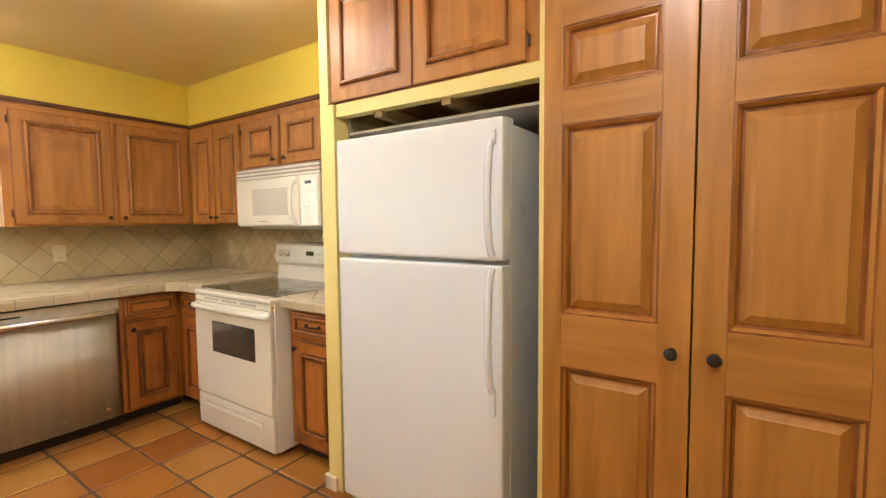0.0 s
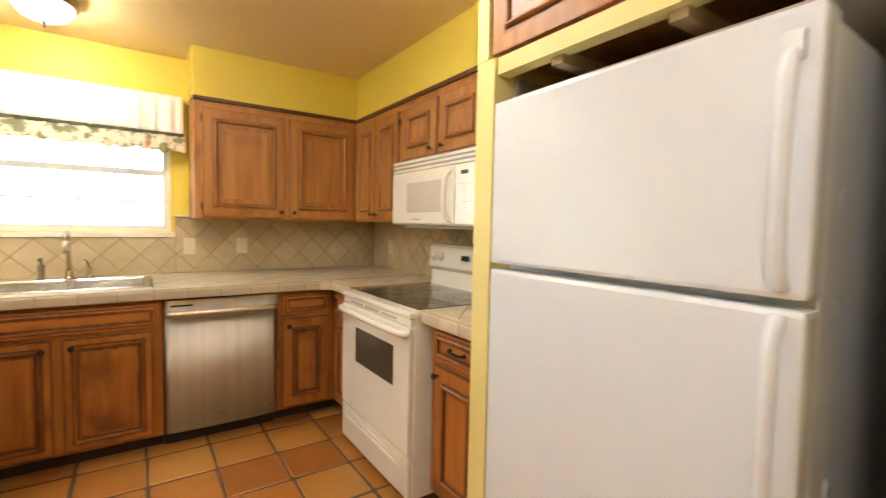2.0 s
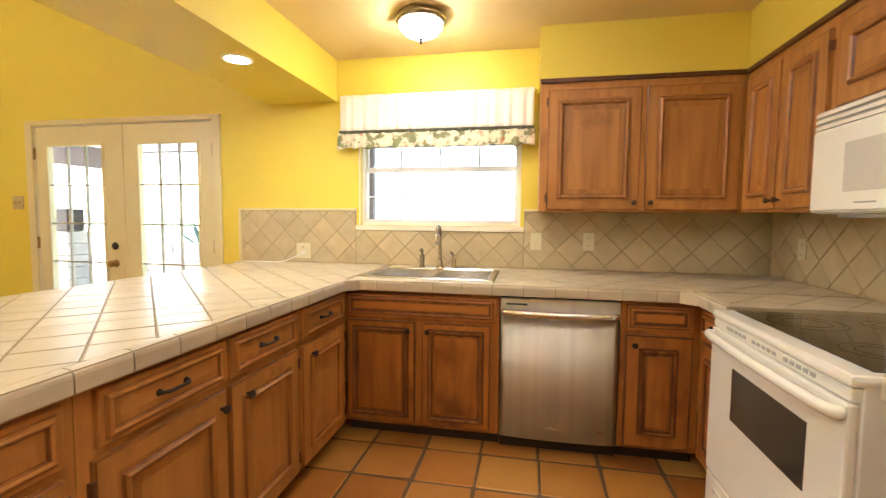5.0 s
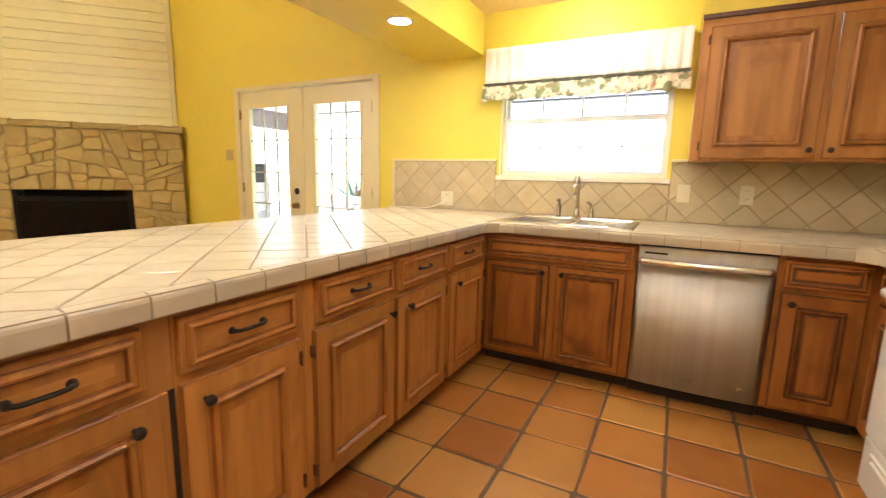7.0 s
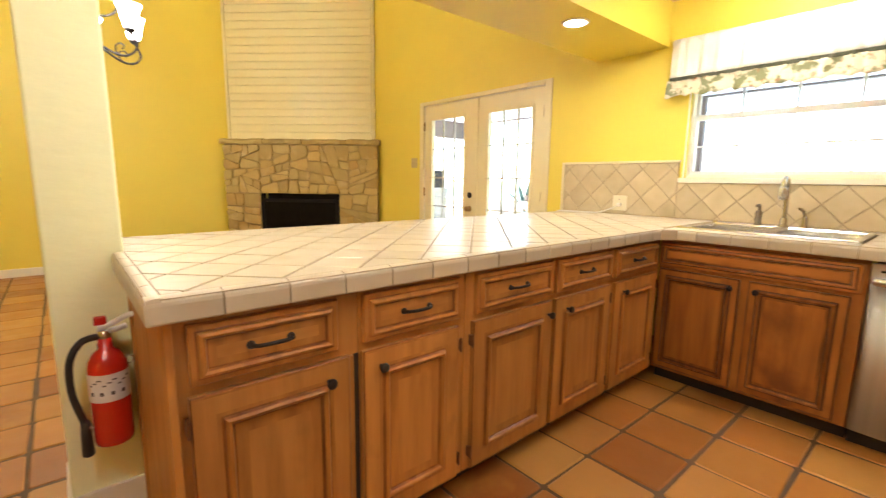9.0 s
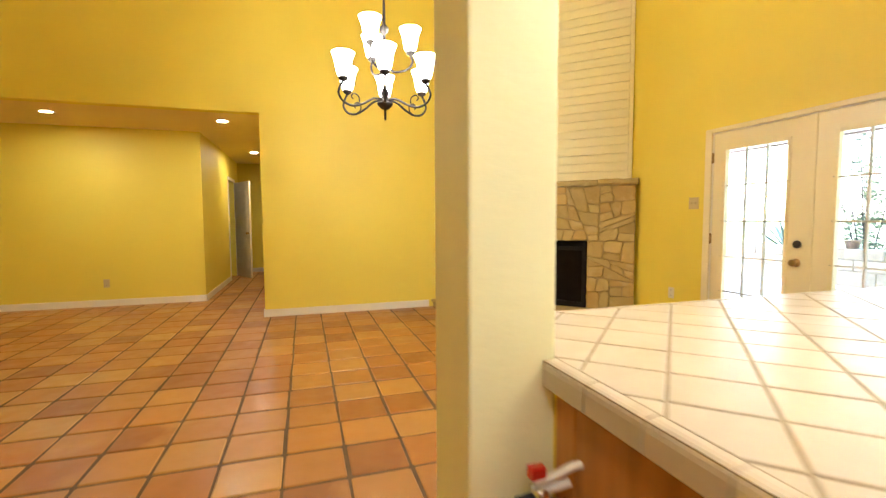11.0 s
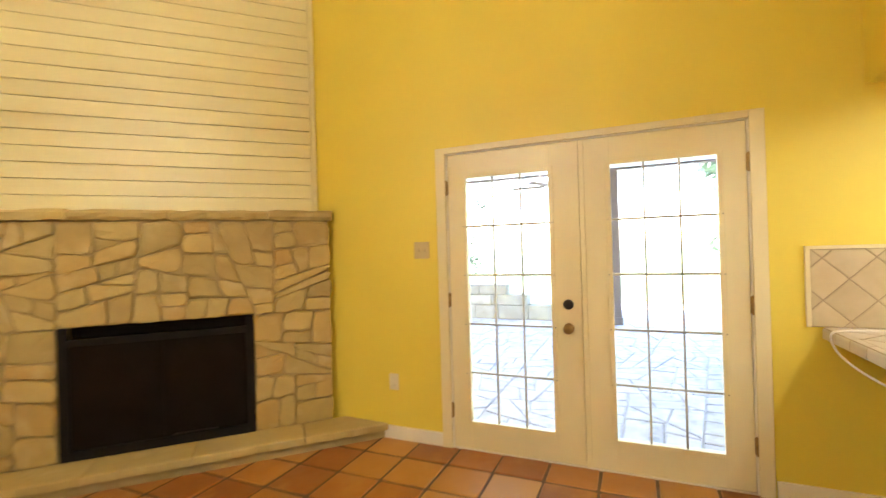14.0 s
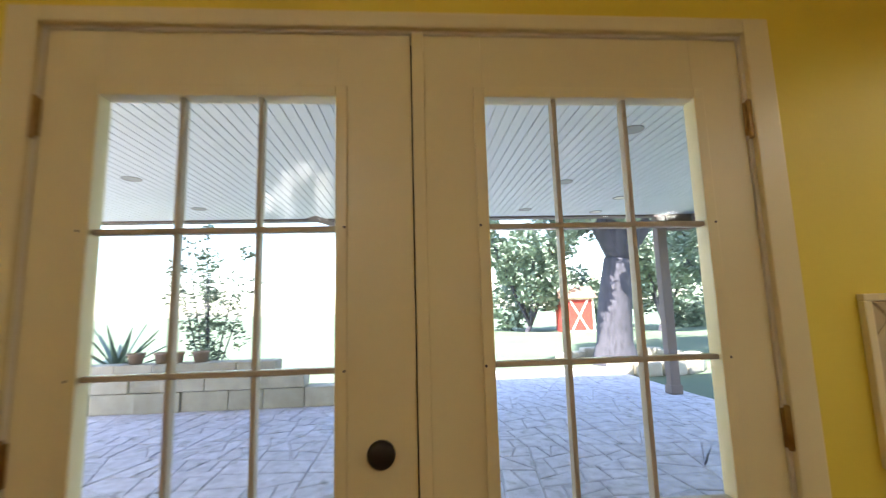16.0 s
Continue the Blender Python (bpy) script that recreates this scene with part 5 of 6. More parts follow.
for lo, hi, side in ((FD[0] + 0.015, MID - 0.0015, -1), (MID + 0.0015, FD[1] - 0.015, 1)):
    d = thing("french_door", (WX - 0.004, lo, 0), "cream painted glazed door with fifteen panes, closed", "door", 90, "glazed double doors")
    w_ = hi - lo
    z0, z1 = 0.012, FD[3] - 0.015
    gx0, gx1 = ((-2.512 - lo), (-1.952 - lo)) if side < 0 else ((-1.592 - lo), (-1.034 - lo))
    gz0, gz1 = 0.195, 1.850
    part("stile", boxes((0, gx0, 0, 0.044, z0, z1), bev=0.002), DOORWHITE, d)
    part("stile", boxes((gx1, w_, 0, 0.044, z0, z1), bev=0.002), DOORWHITE, d)
    part("rail", boxes((gx0, gx1, 0.0005, 0.0435, z0, gz0)), DOORWHITE, d)
    part("rail", boxes((gx0, gx1, 0.0005, 0.0435, gz1, z1)), DOORWHITE, d)
    m = 0.024
    part("glazing_frame", boxes((gx0 - m, gx0 + 0.004, -0.009, 0, gz0 - m, gz1 + m), (gx1 - 0.004, gx1 + m, -0.009, 0, gz0 - m, gz1 + m),
                                (gx0 + 0.004, gx1 - 0.004, -0.009, 0, gz0 - m, gz0 + 0.004), (gx0 + 0.004, gx1 - 0.004, -0.009, 0, gz1 - 0.004, gz1 + m), bev=0.003), DOORWHITE, d)
    for k in range(1, 3):
        x = gx0 + (gx1 - gx0) * k / 3
        part("muntin", boxes((x - 0.006, x + 0.006, 0.008, 0.036, gz0, gz1), bev=0.003), GRILLE, d)
    for k in range(1, 5):
        z = gz0 + (gz1 - gz0) * k / 5
        part("muntin", boxes((gx0, gx1, 0.007, 0.037, z - 0.0065, z + 0.0065), bev=0.003), GRILLE, d)
        for x in (gx0 - 0.018, gx1 + 0.018):
            part("screw_plug", lathe(bmesh.new(), [(0.0035, 0), (0.0025, 0.0012)], 8, (x, -0.009, z), "Y"), INK, d)
    for a in range(3):
        for b in range(5):
            xa, xb = gx0 + (gx1 - gx0) * a / 3, gx0 + (gx1 - gx0) * (a + 1) / 3
            za, zb = gz0 + (gz1 - gz0) * b / 5, gz0 + (gz1 - gz0) * (b + 1) / 5
            g = part("pane", boxes((xa + 0.006, xb - 0.006, 0.020, 0.024, za + 0.007, zb - 0.007)), GLASS, d)
            g.visible_shadow = False
    for z in (0.263, 1.02, 1.79):
        hx = -0.008 if side < 0 else w_ + 0.008
        bm = lathe(bmesh.new(), [(0.006, -0.052), (0.008, -0.046), (0.0075, 0.046), (0.006, 0.052)], 10, (hx, -0.010, z))
        box(bm, hx - 0.012, hx + 0.012, -0.008, -0.003, z - 0.045, z + 0.045)
        part("hinge", bm, BRASS, d, "worn brass hinge")
    if side < 0:
        # Unseen strip, added to block daylight and darken the slit between the leaves.
        part("weather_strip", boxes((w_ - 0.03, w_ + 0.03, 0.0465, 0.058, z0, z1)), RUBBER, d, "added black strip that keeps daylight out of the slit between the doors")
        kx = -1.853 - lo
        part("deadbolt", lathe(bmesh.new(), [(0.032, 0), (0.031, 0.008), (0.022, 0.013), (0.006, 0.014)], 22, (kx, 0, 1.003), "Y"), IRON, d, "round black deadbolt")
        part("door_knob", lathe(bmesh.new(), [(0.033, 0), (0.031, 0.006), (0.014, 0.010), (0.012, 0.028), (0.026, 0.038), (0.029, 0.052), (0.022, 0.062), (0.008, 0.064)], 22, (kx, 0, 0.855), "Y"), BRASS, d, "worn brass door knob")
    else:
        part("astragal", boxes((0.0, 0.030, -0.010, -0.0005, z0, z1), bev=0.003), DOORWHITE, d)

# ---- corner fireplace ----
FS = -7.30  # the stone face is the line x + y = FS
left = Vector((FS - SY, SY, 0))
FL = (FS - SY - WX) * math.sqrt(2)
fp = thing("fireplace", tuple(left), "corner fireplace of irregular tan limestone with a stone mantel", "fireplace", 135)
BX0, BX1, BZA, BZB = 0.665, 1.79, 0.135, 0.945
HZ = 0.115
for d in ((0.16, BX0, 0.004, 0.17, 0, 1.62), (BX1, FL - 0.10, 0.004, 0.17, 0, 1.62), (BX0, BX1, 0.004, 0.17, BZB, 1.62), (BX0, BX1, 0.004, 0.17, 0, HZ - 0.06)):
    part("masonry", boxes(d), MORTAR, fp)
rs = random.Random(11)


def stone(pol, rr, depth):
    """A rough split stone: a wavering outline, a rounded shoulder and an uneven face; the outline lies in the wall's plane about (0, 0)."""
    line = []
    for i, p in enumerate(pol):
        q = pol[(i + 1) % len(pol)]
        a = pol[i - 1]
        k = rr.uniform(0.03, 0.16)
        line.append((p[0] + (a[0] - p[0]) * k * 0.5 + (q[0] - p[0]) * k * 0.5, p[1] + (a[1] - p[1]) * k * 0.5 + (q[1] - p[1]) * k * 0.5))
        ln_ = math.dist(p, q)
        for f in ((0.5,) if ln_ < 0.14 else (0.3, 0.68)):
            nx, ny = (q[1] - p[1]) / max(ln_, 1e-6), -(q[0] - p[0]) / max(ln_, 1e-6)
            d = rr.uniform(-0.006, 0.005)
            line.append((p[0] + (q[0] - p[0]) * f + nx * d, p[1] + (q[1] - p[1]) * f + ny * d))
    bm = bmesh.new()
    n = len(line)
    tx, tz = rr.uniform(-0.16, 0.16), rr.uniform(-0.16, 0.16)
    loops = []
    for f, h in ((1.0, -0.012), (1.0, 0.55), (0.945, 0.90), (0.80, 1.0)):
        row = []
        for u, v_ in line:
            u, v_ = u * f, v_ * f
            y = -0.012 if h < 0 else max(depth * h + (u * tx + v_ * tz) * min(h * 1.2, 1.0) + rr.uniform(-0.0035, 0.0035) * (f < 1), 0.002)
            row.append(bm.verts.new((u, -y, v_)))
        loops.append(row)
    for a, b in zip(loops, loops[1:]):
        for i in range(n):
            bm.faces.new((a[i], a[(i + 1) % n], b[(i + 1) % n], b[i]))
    top_ = bm.verts.new((0, -depth * rr.uniform(0.92, 1.06), 0))
    for i in range(n):
        bm.faces.new((loops[-1][i], loops[-1][(i + 1) % n], top_))
    return bm


def rough_slab(x0, x1, y0, y1, z0, z1, rr, amp=0.008):
    """A long stone slab with a broken front edge."""
    n = max(3, int((x1 - x0) / 0.07))
    bm = bmesh.new()
    rows = []
    for i in range(n + 1):
        x = x0 + (x1 - x0) * i / n
        d = rr.uniform(-amp, amp) * 1.6
        up = rr.uniform(-amp, amp) * 0.5
        prof = [(y1, z0), (y0 + d + 0.010, z0 + rr.uniform(0, amp)), (y0 + d + rr.uniform(-amp, amp) * 0.6, z0 + (z1 - z0) * 0.35), (y0 + d + rr.uniform(-amp, amp) * 0.6, z0 + (z1 - z0) * 0.72),
                (y0 + d + 0.012, z1 + up - 0.004), (y0 + d + 0.030, z1 + up), (y1, z1)]
        rows.append([bm.verts.new((x, y, z)) for y, z in prof])
    m_ = len(rows[0])
    for a, b in zip(rows, rows[1:]):
        for k in range(m_):
            bm.faces.new((a[k], a[(k + 1) % m_], b[(k + 1) % m_], b[k]))
    bm.faces.new(rows[0][::-1]), bm.faces.new(rows[-1])
    return bm


SA, SB = 0.15, FL - 0.09
zones = [(SA, BX0, HZ, BZB), (BX1, SB, HZ, BZB), (SA, SB, BZB, 1.612)]
for zn in zones:
    for pol in rubble([(zn[0], zn[2]), (zn[1], zn[2]), (zn[1], zn[3]), (zn[0], zn[3])], 0.031, rs, 0.19):
        pol = shrink(pol, rs.uniform(0.0005, 0.004))
        if len(pol) < 3 or area(pol) < 0.0016:
            continue
        cx, cz = sum(p[0] for p in pol) / len(pol), sum(p[1] for p in pol) / len(pol)
        st = part("stone", stone([(p[0] - cx, p[1] - cz) for p in pol], rs, rs.uniform(0.010, 0.036)), STONE, fp)
        st.location = (cx, 0, cz)
# mantel slabs
x = 0.115
while x < FL - 0.10:
    x1 = min(x + rs.choice((0.42, 0.55, 0.36, 0.62)), FL - 0.065)
    if FL - 0.065 - x1 < 0.2:
        x1 = FL - 0.065
    part("mantel_slab", rough_slab(x + 0.003, x1 - 0.003, -0.052 + rs.uniform(-0.012, 0.012), 0.165, 1.616, 1.690 + rs.uniform(-0.006, 0.004), rs, 0.011), STONE, fp)
    x = x1
# hearth
hb = bmesh.new()
slab(hb, [(-0.245, -0.25), (FL + 0.245, -0.25), (FL, 0.0), (0.0, 0.0)], 0.0, 0.062, 0.004, lambda u, v_, h: (u, v_, h))
part("hearth_base", hb, MORTAR, fp)
xs = [-0.29, 0.22, 0.86, 1.42, 2.10, FL + 0.29]
for a, b in zip(xs, xs[1:]):
    y0 = -0.285
    if a < 0:
        pol = [(a + 0.03, y0), (b, y0), (b, 0), (0.0, 0.0)]
    elif b > FL:
        pol = [(a, y0), (b - 0.03, y0), (FL, 0.0), (a, 0.0)]
    else:
        pol = [(a, y0), (b, y0), (b, 0.0), (a, 0.0)]
    pol = shrink(pol, 0.003)
    pts = []
    for i, p in enumerate(pol):
        q = pol[(i + 1) % len(pol)]
        n = 9
        pts += [(p[0] + (q[0] - p[0]) * t / n, p[1] + (q[1] - p[1]) * t / n + (rs.uniform(-0.012, 0.010) if t and i == 0 else 0)) for t in range(n)]
    bm = bmesh.new()
    slab(bm, pts, 0.064, HZ + rs.uniform(-0.004, 0.002), 0.009, lambda u, v_, h: (u, v_, h))
    part("hearth_slab", bm, STONE, fp)
ins = thing("firebox", (left.x + BX0 * -math.sqrt(0.5), left.y + BX0 * math.sqrt(0.5), HZ), "black metal fireplace insert with dark glass doors", "fireplace insert", 135)
bw, bh = BX1 - BX0, BZB - HZ
part("frame", boxes((0.004, 0.055, -0.022, 0.02, 0, bh - 0.004), (bw - 0.055, bw - 0.004, -0.022, 0.02, 0, bh - 0.004), (0.055, bw - 0.055, -0.022, 0.02, 0, 0.06), (0.055, bw - 0.055, -0.018, 0.02, bh - 0.12, bh - 0.075), bev=0.004), SOOT, ins)
part("hood_gap", boxes((0.055, bw - 0.055, 0.10, 0.11, bh - 0.075, bh - 0.004)), SOOT, ins)
part("cavity", boxes((0.004, bw - 0.004, 0.19, 0.20, 0, bh - 0.004)), SOOT, ins)
for a, b in ((0.058, bw / 2 - 0.003), (bw / 2 + 0.003, bw - 0.058)):
    part("glass_door", boxes((a, b, -0.008, -0.002, 0.062, bh - 0.122), bev=0.001), FIREGLASS, ins, "dark tinted glass door")
part("damper_rod", tube(bmesh.new(), [(bw * 0.55, -0.024, 0.075), (bw * 0.78, -0.024, 0.075)], 0.005, 6), IRON, ins)
# board siding above the mantel
sb = thing("chimney_siding", (left.x, left.y, 1.69), "cream painted horizontal boards above the mantel", "wall panelling", 135)
part("backing", boxes((0.165, FL - 0.165, 0.152, 0.165, -0.05, LC - 1.69)), SIDING, sb)
z, bp = 0.0, 0.105
while z < LC - 1.70:
    x1 = min(z + bp - 0.0045, LC - 1.695)
    part("board", boxes((0.20, FL - 0.20, 0.128, 0.1518, z + 0.001, x1), bev=0.0022), SIDING, sb)
    z += bp
for x in (0.155, FL - 0.191):
    part("corner_trim", boxes((x, x + 0.036, 0.124, 0.1515, 0.002, LC - 1.695), bev=0.003), SIDING, sb)

# ---- hall door ----
cas = boxes((HX1 - 0.016, HX1, HD[1], HD[1] + 0.06, 0, 2.10), (HX1 - 0.016, HX1, HD[0] - 0.06, HD[0], 0, 2.10), (HX1 - 0.016, HX1, HD[0], HD[1], 2.04, 2.10), bev=0.004)
struct("trim_hall_door", cas, TRIM, "white casing of the hall doorway")
hd = thing("hall_door", (HX1 - 0.012, HD[0] + 0.01, 0), "white panelled hall door standing ajar", "door", 118)
bm = boxes((0, 0.76, 0, 0.036, 0.012, 2.03), bev=0.003)
part("leaf", bm, TRIM, hd)
for za, zb in ((0.2, 0.85), (1.0, 1.85)):
    for xa in (0.10, 0.42):
        part("panel", rings(bmesh.new(), xa, xa + 0.24, za, zb, [(0, 0.002, 0), (0.01, 0.008, 0), (0.02, 0.003, 0), (0.05, 0.008, 0)]), TRIM, hd)
part("door_knob", lathe(bmesh.new(), [(0.03, 0), (0.012, 0.01), (0.026, 0.035), (0.024, 0.055), (0.006, 0.06)], 16, (0.70, 0, 0.95), "Y"), BRASS, hd)

# ---- outside ----
GZ = -0.10
bm = bmesh.new()
for p in ((-400, -400, -0.16), (WX - T, -400, -0.16), (WX - T, 400, -0.16), (-400, 400, -0.16)):
    bm.verts.new(p)
bm.verts.ensure_lookup_table()
bm.faces.new(bm.verts)
bmesh.ops.subdivide_edges(bm, edges=bm.edges, cuts=20, use_grid_fill=True)
struct("ground", bm, GRASS, "dry sunlit lawn reaching to the distance")
PX1, PY0, PY1 = WX - T, -11.0, 2.62
PLOTS = ((-10.0, PX1, PY0, -2.75), (-13.0, PX1, -2.75, PY1))
pt = struct("patio", boxes(*[(a, b, c, d, GZ - 0.1, GZ - 0.012) for a, b, c, d in PLOTS]), FLAGGROUT, "grey flagstone patio")
rp = random.Random(5)
far_v, far_f = [], []
for pol in [p for a, b, c, d in PLOTS for p in rubble([(a, c), (b, c), (b, d), (a, d)], 0.10, rp, 0.24)]:
    pol = shrink(pol, 0.0065)
    if len(pol) < 3 or area(pol) < 0.01:
        continue
    cx, cy = sum(p[0] for p in pol) / len(pol), sum(p[1] for p in pol) / len(pol)
    z = GZ + rp.uniform(-0.004, 0.004)
    if -9.4 < cx and -5.2 < cy < 1.8 and len(pt.children) < 298:
        bm = bmesh.new()
        slab(bm, [(p[0] - cx, p[1] - cy) for p in pol], -0.03, 0.0, 0.010, lambda u, v_, h: (u, v_, h))
        st = part("flagstone", bm, FLAG, pt)
        st.location = (cx, cy, z)
    else:
        o, n = len(far_v), len(pol)
        inn = shrink(pol, 0.010)
        if len(inn) != n:
            inn = pol
        far_v += [(*p, z - 0.03) for p in pol] + [(*p, z - 0.007) for p in pol] + [(*p, z) for p in inn]
        for q in (0, n):
            far_f += [(o + q + e, o + q + (e + 1) % n, o + q + n + (e + 1) % n, o + q + n + e) for e in range(n)]
        far_f.append(tuple(o + 2 * n + e for e in range(n)))
me = bpy.data.meshes.new("flagstones")
me.from_pydata(far_v, [], far_f)
me.materials.append(FLAG)
o = new("flagstones", me)
o.parent = pt
tagged(o, "grey flagstones farther out", kind="stuff")

# porch roof
PCZ, PEX, PEY, PSY = 2.78, -9.7, 2.95, -7.9
struct("porch_ceiling", boxes((PEX, WX - T, PSY, PEY, PCZ, PCZ + 0.12), *[(PEX, WX - T, PSY + 0.09 * k + 0.006, PSY + 0.09 * k + 0.084, PCZ - 0.010, PCZ) for k in range(int((PEY - PSY) / 0.09))]), PORCH, "white beadboard porch ceiling")
struct("porch_roof", boxes((PEX - 0.3, WX - T, PSY - 0.3, PEY + 0.3, PCZ + 0.13, PCZ + 0.40)), POST, "porch roof")
struct("porch_beam", boxes((PEX - 0.09, PEX + 0.09, PSY, PEY + 0.09, PCZ - 0.035, PCZ + 0.12), (PEX - 0.09, WX - T, PSY - 0.18, PSY - 0.001, PCZ - 0.46, PCZ + 0.12), (PEX - 0.08, PEX + 0.08, 2.42, PEY - 0.09, PCZ - 0.26, PCZ - 0.036), (PEX + 0.09, WX - T, PEY - 0.09, PEY + 0.09, PCZ - 0.24, PCZ + 0.12)), BEAM, "dark weathered porch beam")
for x, y in ((PEX, 2.33), (PEX, -1.75), (PEX, -7.70)):
    p = thing("porch_post", (x, y, GZ), "dark stained square porch post", "post", 0, "porch posts")
    part("shaft", boxes((-0.075, 0.075, -0.075, 0.075, 0, PCZ - 0.035 - GZ), bev=0.008), BEAM, p)
    part("base_trim", boxes((-0.095, 0.095, -0.095, 0.095, 0, 0.14), bev=0.008), BEAM, p)
for p in ((-6.05, -4.72), (-7.45, -4.70), (-8.85, -4.66), (-9.13, -0.06), (-7.68, 0.04), (-6.15, 0.09)):
    can((p[0], p[1], PCZ - 0.010), "porch lights", CANOFF, 0.075)
for p in ((-8.47, 1.09), (-9.35, 1.12)):
    can((p[0], p[1], PCZ - 0.010), "porch lights", TRIM, 0.075)
fan = thing("ceiling_fan", (-8.0, -2.58, PCZ - 0.01), "dark porch ceiling fan at rest", "ceiling fan")
part("rod", lathe(bmesh.new(), [(0.05, 0), (0.05, -0.03), (0.014, -0.04), (0.014, -0.37)], 16), BRONZE, fan)
part("motor", lathe(bmesh.new(), [(0.04, -0.36), (0.10, -0.38), (0.115, -0.43), (0.09, -0.48), (0.05, -0.50)], 20), BRONZE, fan)
for k in range(5):
    bl = part("blade", boxes((0.14, 0.66, -0.06, 0.06, -0.004, 0.004), bev=0.003), POST, fan)
    bl.matrix_local = pose(0, 0, -0.45, 9, 0, 50 + 72 * k)
# pier with a dark box on it, at the patio's far side
pr = thing("stone_pier", (-7.3, -6.7, GZ), "pale stone block pier carrying a dark metal box", "pier")
for k in range(5):
    part("block", boxes((-0.21 + 0.01 * (k % 2), 0.21 - 0.01 * (k % 2), -0.20, 0.20, 0.215 * k, 0.215 * k + 0.208), bev=0.014), BLOCK, pr)
part("box", boxes((-0.16, 0.16, -0.16, 0.16, 1.075, 1.48), bev=0.02), IRON, pr, "dark metal box")
# garden wall of cut blocks
gw = thing("garden_wall", (-10.04, -7.0, GZ), "low wall of pale cut stone blocks at the patio's edge", "garden wall")
rb = random.Random(3)
z = 0.0
for row, (y_end, hb_) in enumerate(((4.30, 0.300), (3.55, 0.212), (3.12, 0.206))):
    y = -5.0 + 0.2 * row
    while y < y_end - 0.05:
        l = min(rb.uniform(0.45, 0.72), y_end - y)
        if y_end - y - l < 0.25:
            l = y_end - y
        bm = bmesh.new()
        box(bm, -0.18 + rb.uniform(-0.02, 0.02), 0.18 + rb.uniform(-0.02, 0.02), 0.004, l - 0.004, 0.0, hb_ - 0.006, bev=0.016)
        b = part("block", bm, BLOCK, gw)
        b.location = (0.02 * math.sin(y), y, z)
        y += l
    z += hb_
TOPZ = GZ + z - 0.006


def leaf_cloud(bm, blobs, n, size, seed):
    rr = random.Random(seed)
    for _ in range(n):
        cx, cy, cz, r = rr.choice(blobs)
        d = Vector((rr.gauss(0, 1), rr.gauss(0, 1), rr.gauss(0, 1))).normalized() * r * rr.uniform(0.35, 1.0) ** 0.6
        p = Vector((cx, cy, cz)) + d
        u = Vector((rr.gauss(0, 1), rr.gauss(0, 1), rr.gauss(0, 0.6))).normalized()
        w = u.orthogonal().normalized()
        s = size * rr.uniform(0.6, 1.4)
        q = [bm.verts.new(p + u * s), bm.verts.new(p + w * s * 0.45 + u * s * 0.1), bm.verts.new(p - u * s), bm.verts.new(p - w * s * 0.45 + u * s * 0.1)]
        bm.faces.new(q)
    return bm


# shrub behind the wall
sh = thing("shrub", (-10.95, -5.35, -0.15), "airy young shrub with small green leaves", "shrub")
rr = random.Random(21)
stems = bmesh.new()
blobs = []
for k in range(9):
    a, t = rr.uniform(0, 6.28), rr.uniform(0.25, 1.3)
    hgt = rr.uniform(1.9, 3.0)
    ln = [(0.03 * math.cos(a), 0.03 * math.sin(a), 0), (t * 0.35 * math.cos(a), t * 0.35 * math.sin(a), hgt * 0.45), (t * 0.8 * math.cos(a), t * 0.8 * math.sin(a), hgt)]
    tube(stems, sweep(ln, 4), [0.018 - 0.0016 * i for i in range(9)], 6)
    for q in range(5):
        f = 0.35 + 0.15 * q
        blobs.append((t * 0.8 * f * math.cos(a) + rr.uniform(-0.15, 0.15), t * 0.8 * f * math.sin(a) + rr.uniform(-0.15, 0.15), hgt * f + rr.uniform(-0.1, 0.15), rr.uniform(0.13, 0.28)))
part("stems", stems, BARK, sh)
part("leaves", leaf_cloud(bmesh.new(), blobs, 2100, 0.044, 22), LEAF, sh)
ag = thing("agave", (-10.75, -6.75, 0.40), "spiky blue-green agave behind the garden wall", "agave")
for k in range(22):
    a, t = 2.4 * k, 0.25 + 0.03 * k
    bm = bmesh.new()
    L = 1.0
    pts_ = [(0.0, 0.03, 0.0), (0.3, 0.05, 0.03), (0.6, 0.035, 0.05), (1.0, 0.002, 0.02)]
    lo_, hi_ = [], []
    for f, wd, th in pts_:
        d_ = L * f
        zz = d_ * math.cos(t * 1.4) - 0.12 * f * f
        xx = d_ * math.sin(t * 1.4)
        lo_.append([bm.verts.new((xx, -wd, zz)), bm.verts.new((xx + 0.01, 0, zz - th * 0.4 - 0.002)), bm.verts.new((xx, wd, zz))])
    for p_, q_ in zip(lo_, lo_[1:]):
        for e in range(2):
            bm.faces.new((p_[e], p_[e + 1], q_[e + 1], q_[e]))
        bm.faces.new((p_[2], p_[0], q_[0], q_[2]))
    part("leaf", bm, bpy.data.materials.get("agave_green") or mat("agave_green", (0.14, 0.20, 0.165), (0.10, 0.15, 0.125), 0.5, scale=5), ag).rotation_euler = (0, 0, a)
for x, y, r in ((-10.04, -6.05, 0.13), (-10.04, -5.66, 0.12), (-10.06, -5.42, 0.08), (-10.04, -5.08, 0.13)):
    p = thing("flower_pot", (x, y, TOPZ), "small weathered clay pot on the garden wall", "flower pot", 0, "pots on the wall")
    part("pot", lathe(bmesh.new(), [(r * 0.65, 0), (r * 0.9, 0.13), (r, 0.135), (r, 0.165), (r * 0.85, 0.165), (r * 0.8, 0.12)], 18), POT, p)
    part("soil", lathe(bmesh.new(), [(r * 0.8, 0.12), (r * 0.7, 0.14)], 14), BARK, p)


